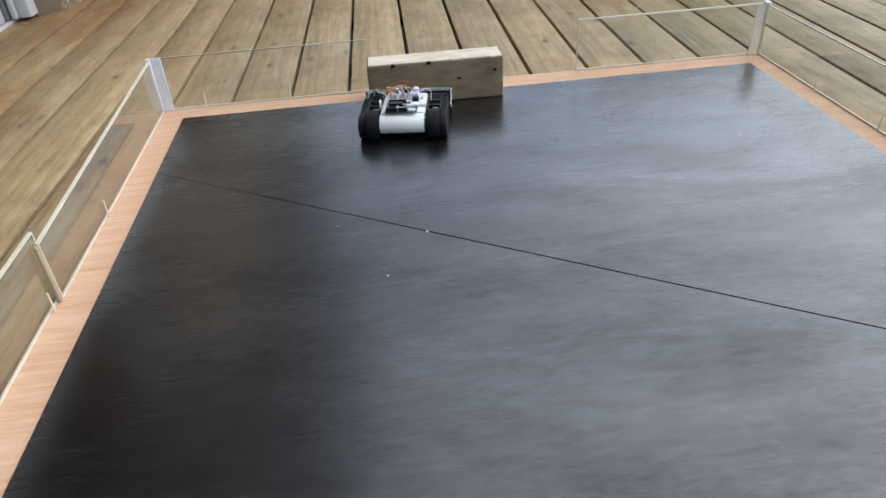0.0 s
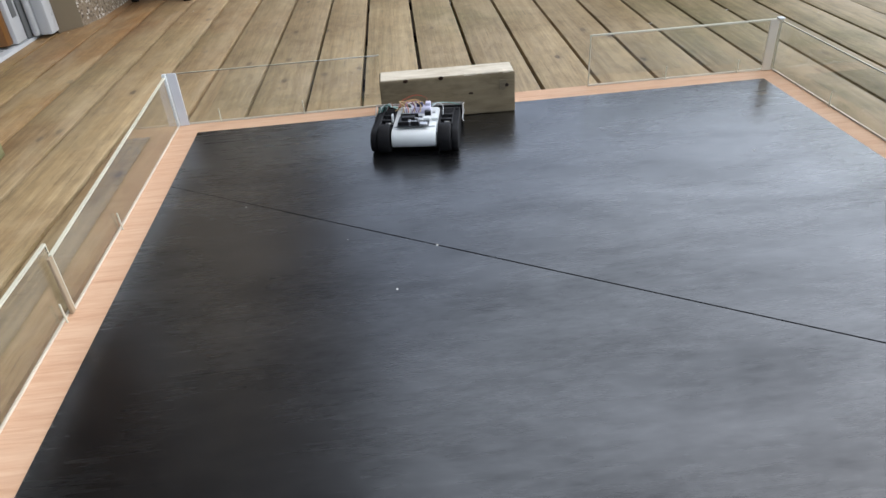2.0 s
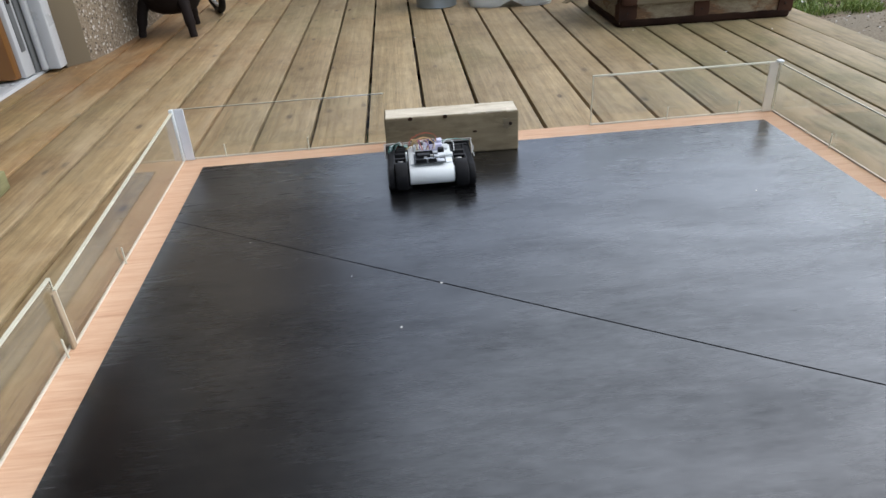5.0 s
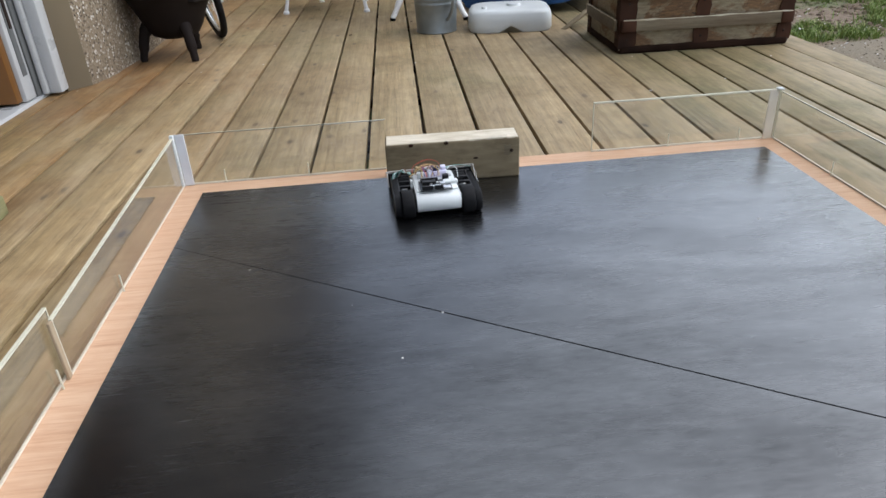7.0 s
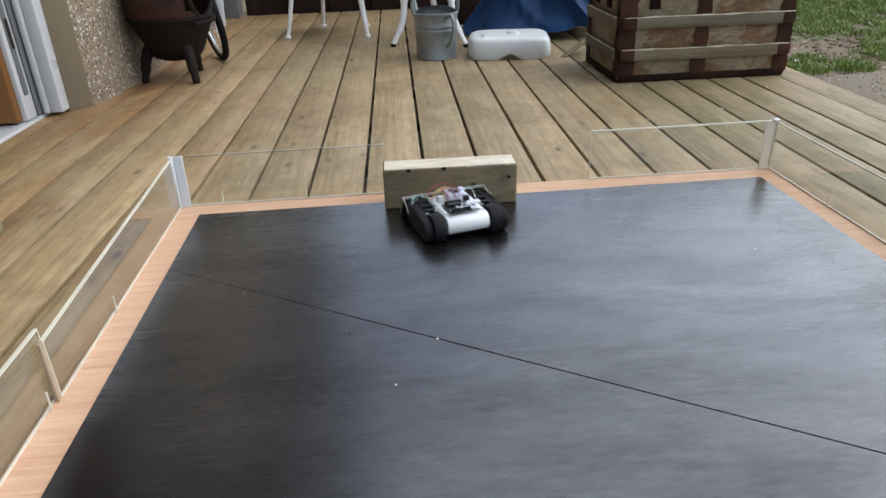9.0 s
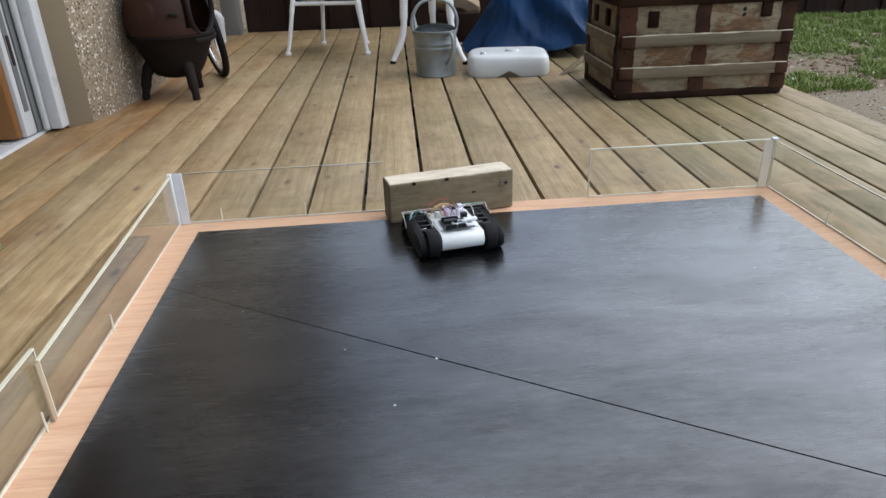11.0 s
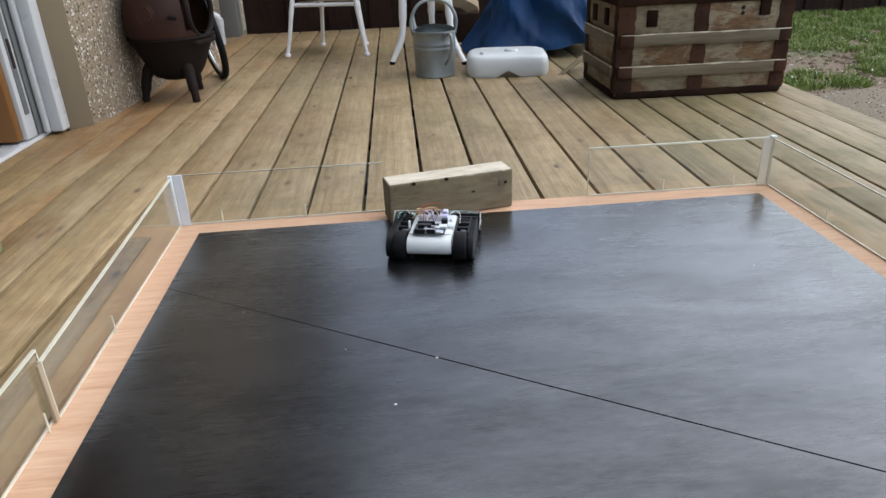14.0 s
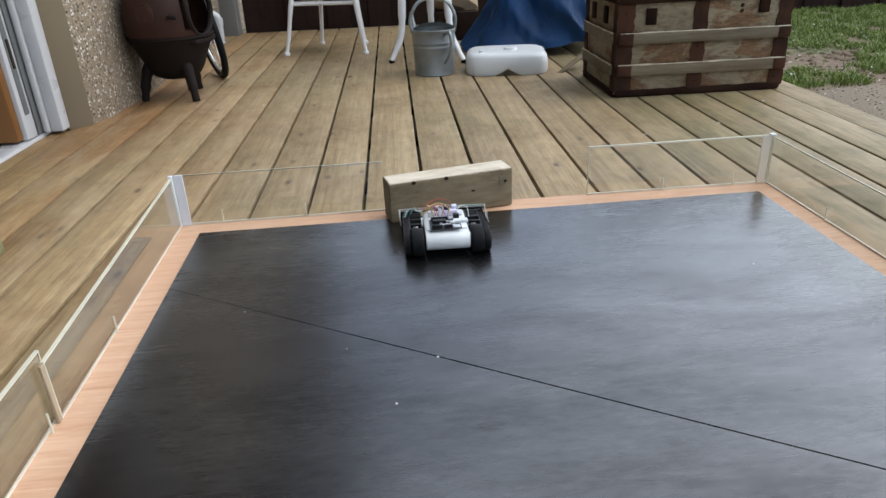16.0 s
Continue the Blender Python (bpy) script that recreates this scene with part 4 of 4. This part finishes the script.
def build_wheel():
    w = empty("spoked_wheel", pose(-0.818, 3.675, 0.239, -10, 0, 115), label="small spoked wheel with black tyre", category="wheel")
    bm = bmesh.new()
    add_tube(bm, [(0.226 * math.cos(t), 0, 0.226 * math.sin(t)) for t in (2 * math.pi * k / 48 for k in range(48))], 0.017, 10, closed=True)
    part("tyre", bm, RUBBER, w, "black rubber tyre")
    bm = bmesh.new()
    add_tube(bm, [(0.207 * math.cos(t), 0, 0.207 * math.sin(t)) for t in (2 * math.pi * k / 48 for k in range(48))], 0.008, 8, closed=True)
    part("rim", bm, SILVER, w, "silver rim")
    bm = bmesh.new()
    add_tube(bm, [(0, -0.03, 0), (0, 0.03, 0)], 0.016, 12)
    part("hub", bm, SILVER, w)
    for k in range(16):
        t = 2 * math.pi * k / 16
        bm = bmesh.new()
        add_tube(bm, [(0.012 * math.cos(t + 0.6), 0.02 * (-1) ** k, 0.012 * math.sin(t + 0.6)), (0.205 * math.cos(t), 0, 0.205 * math.sin(t))], 0.0013, 5)
        part("spoke", bm, SILVER, w)


def build_pipe():
    p = empty("waste_pipe", pose(-1.055, 4.93, 0), label="white plastic waste pipe bending down to the deck", category="pipe")
    bm = bmesh.new()
    add_tube(bm, arc([(-0.13, 0.0, 0.185), (-0.06, 0, 0.185), (-0.015, 0, 0.175), (0, 0, 0.14), (0, 0, 0.0)], 6), 0.027, 14)
    part("pipe", bm, UPVC, p)
    bm = bmesh.new()
    add_tube(bm, [(0, 0, 0.11), (0, 0, 0.16)], 0.032, 14)
    part("socket", bm, UPVC, p)


def build_chair():
    ch = empty("garden_chair", pose(-0.262, 4.43, 0, 0, 0, -11), label="white painted metal garden chair with dark red seat", category="chair")
    hs = 0.288
    for x, y in ((-0.236, -0.205), (0.236, -0.205), (-0.14, 0.2), (0.14, 0.2)):
        k = 0.78
        bm = bmesh.new()
        add_tube(bm, arc([(x, y, 0.012), (x * 0.93, y * 0.94, 0.09), (x * k * 1.06, y * k * 1.1, hs - 0.05), (x * k, y * k, hs + 0.02)], 5), [0.0105] * 5 + [0.012] * 5 + [0.014] * 6, 10)
        leg = part("leg", bm, WHITE_METAL, ch)
        bm = bmesh.new()
        add_lathe(bm, [(0, 0), (0.017, 0), (0.018, 0.012), (0.012, 0.018), (0, 0.018)], 12, pose(x, y, 0))
        part("foot", bm, WHITE_METAL, leg, "small flared foot")
    bm = bmesh.new()
    for a, b in (((-1, -1), (1, -1)), ((1, -1), (1, 1)), ((1, 1), (-1, 1)), ((-1, 1), (-1, -1))):
        add_tube(bm, [(a[0] * (0.187 if a[1] < 0 else 0.112), a[1] * 0.163, hs - 0.01), (b[0] * (0.187 if b[1] < 0 else 0.112), b[1] * 0.163, hs - 0.01)], 0.011, 8)
    part("seat_frame", bm, WHITE_METAL, ch)
    bm = bmesh.new()
    add_box(bm, (-0.19, -0.17, hs + 0.03), (0.19, 0.17, hs + 0.07), 0.015)
    part("seat", bm, RED_PAD, ch, "dark red seat pad")


def build_table():
    tb = empty("garden_table", pose(0.268, 3.96, 0), label="white painted metal garden table with curved legs", category="table")
    for x, y in ((-0.185, -0.115), (0.175, -0.215), (0.06, 0.24)):
        bm = bmesh.new()
        add_tube(bm, arc([(x * 1.04, y * 1.04, 0.012), (x * 0.9, y * 0.9, 0.06), (x * 0.72, y * 0.72, 0.14), (x * 0.66, y * 0.66, 0.26), (x * 0.64, y * 0.64, 0.45), (x * 0.8, y * 0.8, 0.66)], 5), [0.014] * 6 + [0.017] * 8 + [0.021] * 12, 10)
        leg = part("leg", bm, WHITE_METAL, tb, "curved white leg")
        bm = bmesh.new()
        add_lathe(bm, [(0, 0), (0.014, 0), (0.015, 0.014), (0, 0.016)], 12, pose(x * 1.04, y * 1.04, 0))
        part("foot", bm, RUBBER, leg, "black rubber foot")
    bm = bmesh.new()
    add_lathe(bm, [(0, 0.66), (0.29, 0.66), (0.3, 0.665), (0.3, 0.68), (0.29, 0.685), (0, 0.685)], 40)
    part("tabletop", bm, WHITE_METAL, tb)


def build_can():
    c = empty("watering_can", pose(0.284, 3.50, 0, 0, 0, 8) @ Matrix.Diagonal((1.08, 1.08, 1.04, 1)), label="galvanised steel watering can", category="watering can")
    bm = bmesh.new()
    prof = [(0, 0.004), (0.083, 0.004), (0.087, 0.0), (0.09, 0.004), (0.088, 0.01), (0.0905, 0.075), (0.0925, 0.12), (0.094, 0.123), (0.094, 0.129), (0.0925, 0.132), (0.093, 0.139), (0.095, 0.142), (0.095, 0.148), (0.0935, 0.151), (0.095, 0.195), (0.0975, 0.198), (0.0975, 0.202), (0.094, 0.203), (0.091, 0.19), (0.085, 0.02), (0, 0.015)]
    add_lathe(bm, prof, 40)
    part("body", bm, GALV, c)
    bm = bmesh.new()
    for k in range(25):
        t = math.pi * k / 24
        x = 0.094 * math.cos(t)
        yb = 0.094 * math.sin(t)
        z = 0.2 + 0.028 * math.sin(t)
        a, b = bm.verts.new((x, yb, 0.2)), bm.verts.new((x, yb * 0.35 - 0.02, z))
        if k:
            bm.faces.new((pa, a, b, pb))
        pa, pb = a, b
    bmesh.ops.solidify(bm, geom=bm.faces[:], thickness=0.0015)
    part("hood", bm, GALV, c, "half hood over the rim")
    bm = bmesh.new()
    add_tube(bm, arc([(-0.094, 0, 0.185), (-0.1, 0, 0.25), (-0.065, 0, 0.315), (0.0, 0, 0.335), (0.065, 0, 0.315), (0.1, 0, 0.25), (0.094, 0, 0.185)], 6), 0.0075, 8)
    part("top_handle", bm, GALV, c, "hooped carrying handle")
    bm = bmesh.new()
    add_tube(bm, arc([(0.03, -0.09, 0.185), (0.045, -0.125, 0.195), (0.05, -0.135, 0.15), (0.042, -0.115, 0.09), (0.03, -0.09, 0.06)], 6), 0.0075, 8)
    part("back_handle", bm, GALV, c, "curved pouring handle")
    bm = bmesh.new()
    add_tube(bm, arc([(-0.045, 0.075, 0.05), (-0.06, 0.115, 0.15), (-0.07, 0.15, 0.262)], 6), [0.018] * 5 + [0.012] * 5 + [0.009] * 3, 12)
    part("spout", bm, GALV, c)


def build_base():
    b = empty("parasol_base", pose(0.615, 3.32, 0, 0, 0, -6), label="white plastic water-filled parasol base", category="parasol base")
    bm = bmesh.new()
    n = 120
    rows = []
    for z, k in ((0.0, 0.97), (0.012, 1.0), (0.052, 1.0), (0.078, 0.975), (0.092, 0.93), (0.098, 0.85), (0.098, 0.3)):
        ring = []
        for i in range(n):
            t = 2 * math.pi * i / n
            c, s = math.cos(t), math.sin(t)
            x = 0.196 * math.copysign(abs(c) ** 0.4, c)
            y = 0.15 * math.copysign(abs(s) ** 0.45, s)
            zz = z
            if z < 0.02 and y < -0.1 and abs(x) < 0.06:
                zz = max(z, 0.03 * (1 - (x / 0.06) ** 2) + 0.3 * z)
            ring.append(bm.verts.new((x * k, 0.17 + y * k, zz)))
        rows.append(ring)
    for a, c in zip(rows, rows[1:]):
        for i in range(n):
            bm.faces.new((a[i], a[(i + 1) % n], c[(i + 1) % n], c[i]))
    bm.faces.new(rows[-1])
    bm.faces.new(rows[0][::-1])
    part("tank", bm, WHITE_PLASTIC, b)
    bm = bmesh.new()
    add_lathe(bm, [(0.0, 0.016), (0.03, 0.016), (0.033, 0.012), (0.036, 0.0)], 16, pose(0.02, 0.17, 0.092))
    part("socket", bm, WHITE_PLASTIC, b)
    bm = bmesh.new()
    add_lathe(bm, [(0, 0.012), (0.012, 0.012), (0.014, 0.0)], 14, pose(-0.12, 0.1, 0.096))
    part("filler_cap", bm, WHITE_PLASTIC, b)


def build_tarp():
    """A draped cover that flares to the deck in a few large slanting folds."""
    bm = bmesh.new()
    n, rows = 240, []
    for j in range(56):
        f = j / 55
        z = 0.012 + 0.86 * f
        ring = []
        for i in range(n):
            t = 2 * math.pi * i / n
            c, s = math.cos(t), math.sin(t)
            big = math.sqrt(math.sin(2.5 * t + 3.4 * f + 0.9) ** 2 + 0.02) ** 0.8 - 0.65
            crease = math.sqrt(noise.noise((1.8 * c + 2.2 * f, 1.8 * s, 2.6 * f)) ** 2 + 0.004)
            fold = 0.10 * big * (1 - 0.5 * f) - 0.085 * crease + 0.014 * noise.noise((7 * c, 7 * s, 6 * f + 4))
            flare = max(0.0, 0.45 - f) / 0.45
            rad = 0.285 - 0.04 * f + 0.13 * flare ** 1.3 * (0.5 - 0.5 * c) + 0.05 * flare + fold
            lift = (0.055 * max(0.0, min(1.0, 0.6 + 1.6 * c)) + max(0.0, 0.03 * noise.noise((2.0 * c, 2.0 * s, 9.0)))) * max(0.0, 1 - 3 * f)
            ring.append(bm.verts.new((rad * math.copysign(abs(c) ** 0.8, c), 0.8 * rad * math.copysign(abs(s) ** 0.8, s), z + lift)))
        rows.append(ring)
    for a, c in zip(rows, rows[1:]):
        for i in range(n):
            bm.faces.new((a[i], a[(i + 1) % n], c[(i + 1) % n], c[i]))
    bm.faces.new(rows[-1])
    ob = part("covered_barbecue", bm, TARP, None)
    ob.matrix_basis = pose(0.94, 4.07, 0)
    tagged(ob, "crumpled blue tarpaulin cover draped over garden gear", "tarpaulin")


def build_clutter():
    bm = bmesh.new()
    add_prism(bm, [(0, 0), (0.012, 0), (0.19, 0.055), (0.18, 0.064)], 1, -0.014, 0.014, 0.001)
    ob = part("wood_stick", bm, BLOCK, None)
    ob.matrix_basis = pose(0.86, 3.34, 0, 0, 0, 38)
    tagged(ob, "thin wooden stick propped beside the trunk", "wood offcut")
    bm = bmesh.new()
    add_box(bm, (-0.1, -0.14, 0), (0, 0.0, 0.045), 0.004)
    ob = part("timber_offcut", bm, BLOCK_GREEN, None)
    ob.matrix_basis = pose(-0.842, 1.63, 0, 0, 0, 4)
    tagged(ob, "greenish timber offcut lying on the deck", "wood offcut")
    bm = bmesh.new()
    add_lathe(bm, [(0, 0), (0.1, 0.004), (0.14, 0.05), (0.12, 0.1), (0.05, 0.12), (0, 0.12)], 24, None, 1.2, 0.9)
    for v in bm.verts:
        v.co += Vector(noise.noise_vector(v.co * 9)) * 0.012
    ob = part("cushion", bm, HESSIAN, None)
    ob.matrix_basis = pose(0.46, 4.62, 0.17, -25, 20, 0)
    tagged(ob, "rolled tan cushion propped on a crate", "cushion")
    bm = bmesh.new()
    add_box(bm, (0.36, 4.5, 0), (0.62, 4.85, 0.17), 0.006)
    tagged(part("low_crate", bm, FENCE), "dark low wooden crate behind the table", "crate")


BLOCK_GREEN = wood("green_treated_timber", (0.13, 0.13, 0.05), (0.22, 0.21, 0.09), (0.3, 0.28, 0.14), (12, 1.0, 12), 10.0, 0.75)


def build_litter():
    """Bits of leaf and white petals lying on the boards."""
    rng = random.Random(11)
    where = {"fallen_leaves": LEAVES_AT, "fallen_petals": PETALS_AT}
    for name, mat, label, count in (("fallen_leaves", LEAF, "small dry brown leaves lying on the deck", 6), ("fallen_petals", PETAL, "white petals lying on the deck", 16)):
        bm = bmesh.new()
        spots = where[name] + [(rng.uniform(-1.0, 1.5), rng.uniform(2.2, 5.2)) for k in range(count)]
        for k, (x, y) in enumerate(spots):
            big = (0.75 if mat is PETAL else 1.1) if k < len(where[name]) else 0.6
            s = big * (rng.uniform(0.004, 0.009) if mat is PETAL else rng.uniform(0.006, 0.011))
            add_lathe(bm, [(0, s * 0.25), (s * 0.6, s * 0.3), (s, 0.001)], 7, pose(x, y, 0.0005, rng.uniform(-12, 12), rng.uniform(-12, 12), rng.uniform(0, 360)), 1, 0.55)
        tagged(part(name, bm, mat), label, "leaves" if mat is LEAF else "petals", kind="stuff")


PETALS_AT = [(-1.126, 2.76), (-0.96, 4.948), (0.173, 3.224), (0.299, 2.742), (0.156, 2.865), (1.477, 2.607), (0.902, 2.262), (1.188, 2.346), (1.434, 2.23)]
LEAVES_AT = [(-0.349, 4.338), (-0.131, 3.514), (-0.709, 2.763), (0.079, 5.023), (0.171, 3.781)]
LEAF = plain("dry_leaf", (0.05, 0.03, 0.016), 0.8)


def build_grass():
    """Blades in tufts round the bare patch beyond the deck."""
    rng = random.Random(3)
    verts, faces = [], []
    def bare(x, y):
        edge = 0.75 * noise.noise((2.3 * x, 2.3 * y, 0)) + 0.35 * noise.noise((8 * x, 8 * y, 1))
        return ((x - 1.98) / 0.52) ** 2 + ((y - 3.62 - 0.35 * (x - 1.98)) / 0.40) ** 2 + edge < 1
    count = 0
    while count < 120000:
        x, y = rng.uniform(1.74, 5.2), rng.uniform(2.78, 7.2)
        if y < 2.95 + 0.12 * (x - 1.8) + 0.09 * noise.noise((5 * x, 0, 0)) or x > 1.2 + y * 0.75:
            continue
        if bare(x, y) and rng.random() > 0.02:
            continue
        clump = noise.noise((6 * x, 6 * y, 2)) + 0.5 * noise.noise((17 * x, 17 * y, 5))
        if clump < -0.25 + 0.2 * rng.random():
            continue
        count += 1
        h = rng.uniform(0.013, 0.036) * (1.0 + 0.7 * max(-0.6, clump))
        a, w = rng.uniform(0, 6.28), rng.uniform(0.0012, 0.0028)
        lx, ly = rng.gauss(0, 0.65) * h, rng.gauss(0, 0.65) * h
        dx, dy = w * math.cos(a), w * math.sin(a)
        b = len(verts)
        verts += [(x - dx, y - dy, -0.052), (x + dx, y + dy, -0.052), (x + lx * 0.4 + dx * 0.8, y + ly * 0.4 + dy * 0.8, -0.05 + h * 0.6), (x + lx * 0.4 - dx * 0.8, y + ly * 0.4 - dy * 0.8, -0.05 + h * 0.6), (x + lx, y + ly, -0.05 + h)]
        faces += [(b, b + 1, b + 2, b + 3), (b + 3, b + 2, b + 4)]
    me = bpy.data.meshes.new("grass")
    me.from_pydata(verts, [], faces)
    me.materials.append(GRASS)
    tagged(new("grass", me), "rough green lawn grass beside the deck", "grass", kind="stuff")
    # fallen blossom, grit on the path and clods in the bare patch
    bm = bmesh.new()
    for k in range(130):
        y = rng.uniform(2.0, 4.6)
        x = rng.uniform(1.74, 2.6 + 0.35 * (y - 2.5)) if y > 2.9 else rng.uniform(1.76, 2.3)
        s = rng.uniform(0.003, 0.0085)
        z = -0.024 if y < 2.8 else -0.035 + rng.uniform(0, 0.02)
        add_lathe(bm, [(0, s * 0.5), (s * 0.7, s * 0.4), (s, 0.0)], 6, pose(x, y, z, rng.uniform(-30, 30), rng.uniform(-30, 30), rng.uniform(0, 360)), 1, 0.6)
    tagged(part("fallen_petals", bm, PETAL), "white petals scattered on the path and lawn", "petals", kind="stuff")
    for name, mat, count, y0, y1, z, label in (("gravel", TRUNK_SLAT, 900, 1.8, 2.88, -0.026, "small loose stones on the concrete path"), ("soil_clods", GROUND, 420, 3.05, 4.3, -0.052, "crumbled brown soil in the bare patch")):
        bm = bmesh.new()
        for k in range(count):
            x, y = rng.uniform(1.745, 2.6), rng.uniform(y0, y1)
            r = rng.uniform(0.002, 0.006) if name == "gravel" else rng.uniform(0.006, 0.026)
            add_lathe(bm, [(0, r * 0.7), (r * 0.65, r * 0.5), (r, 0.0), (r * 0.7, -r * 0.3)], 6, pose(x, y, z, rng.uniform(-20, 20), rng.uniform(-20, 20), rng.uniform(0, 360)), 1, rng.uniform(0.6, 1))
        tagged(part(name, bm, mat), label, "gravel" if name == "gravel" else "soil", kind="stuff")


def build_deck():
    deck = empty("deck", label="weathered timber decking boards", category="decking", kind="structure")
    edges = [-1.232, -1.165, -1.020, -0.885, -0.743, -0.592, -0.452, -0.302, -0.155, -0.010, 0.150, 0.304, 0.456, 0.606, 0.756, 0.905, 1.052, 1.194, 1.324, 1.464, 1.606, 1.728]
    for a, b in zip(edges, edges[1:]):
        bm = bmesh.new()
        ga, gb = 0.0050, 0.0050 if b < 1.55 else 0.0012
        mid = (a + b) / 2
        if a > 1.6:
            ga = 0.0012
        add_box(bm, (a + ga - mid, DECK_Y0, -0.028), (b - gb - mid, DECK_Y1 if b < 1.55 else 5.3, 0.0), 0.0026, 2)
        part("board", bm, DECK_RUSTY if b < -0.8 else DECK_WARM if b < -0.4 else DECK_GREEN if b > 1.0 else DECK, deck).location.x = mid
    for y in np.arange(DECK_Y0 + 0.1, DECK_Y1, 0.45):
        bm = bmesh.new()
        add_box(bm, (-1.23, y, -0.12), (1.60, y + 0.045, -0.03))
        part("joist", bm, FENCE, deck)


# ---- what moves ----
BLOCK_ROWS = [(0.0, 0.201, 1.587, 0.0), (9.0, 0.201, 1.587, 0.0), (9.1, 0.2055, 1.620, 8.5), (9.2, 0.2095, 1.636, 12.5), (9.5, 0.2125, 1.640, 13.5), (16.0, 0.2125, 1.640, 13.5)]
# middle of the nose and heading
NOSE = 0.0605
BOT_ROWS = [(0.0, 0.113, 1.400, -8.0), (1.5, 0.113, 1.405, -8.0), (2.15, 0.115, 1.404, -8.0), (2.4, 0.136, 1.401, -2.0), (4.2, 0.138, 1.402, -1.0), (4.9, 0.139, 1.402, -0.5), (5.2, 0.151, 1.401, 3.5),
            (8.0, 0.154, 1.400, 4.0), (8.2, 0.158, 1.402, 4.0)]
SPIN_ROWS = [(8.3, 0.169, 1.446, 24.0), (8.4, 0.185, 1.425, 60.0), (8.5, 0.197, 1.410, 126.0), (8.6, 0.206, 1.402, 212.0), (8.7, 0.213, 1.395, 298.0), (8.8, 0.217, 1.402, 376.0), (9.0, 0.204, 1.471, 376.0), (9.2, 0.190, 1.505, 373.0)]
LATE_ROWS = [(9.6, 0.206, 1.430, 373.0), (11.2, 0.212, 1.421, 371.0), (11.35, 0.207, 1.420, 369.0), (11.5, 0.190, 1.408, 364.0), (11.6, 0.168, 1.413, 360.5), (11.7, 0.152, 1.407, 354.5), (11.85, 0.144, 1.402, 349.5),
             (14.2, 0.143, 1.398, 349.0), (14.3, 0.152, 1.398, 353.0), (14.4, 0.166, 1.404, 357.5), (14.5, 0.181, 1.410, 361.0), (14.7, 0.182, 1.413, 361.0), (16.0, 0.182, 1.414, 361.0)]


def motions():
    def from_nose(t, x, y, a):
        return t, pose(x - NOSE * math.sin(radians(a)), y + NOSE * math.cos(radians(a)), FLOOR_Z, 0, 0, a)
    rows = [from_nose(*r) for r in BOT_ROWS] + [(t, pose(x, y, FLOOR_Z, 0, 0, a)) for t, x, y, a in SPIN_ROWS] + [from_nose(*r) for r in LATE_ROWS]
    walk(robot, rows)
    walk(timber, [(t, pose(x, y, FLOOR_Z, 0, 0, a)) for t, x, y, a in BLOCK_ROWS])


build_ground()
build_fence()
build_house()
arena = build_arena()
timber = build_block()
robot = build_robot()
build_trunk()
build_chiminea()
build_wheel()
build_pipe()
build_chair()
build_table()
build_can()
build_base()
build_tarp()
build_clutter()
build_litter()
build_grass()
build_deck()
motions()
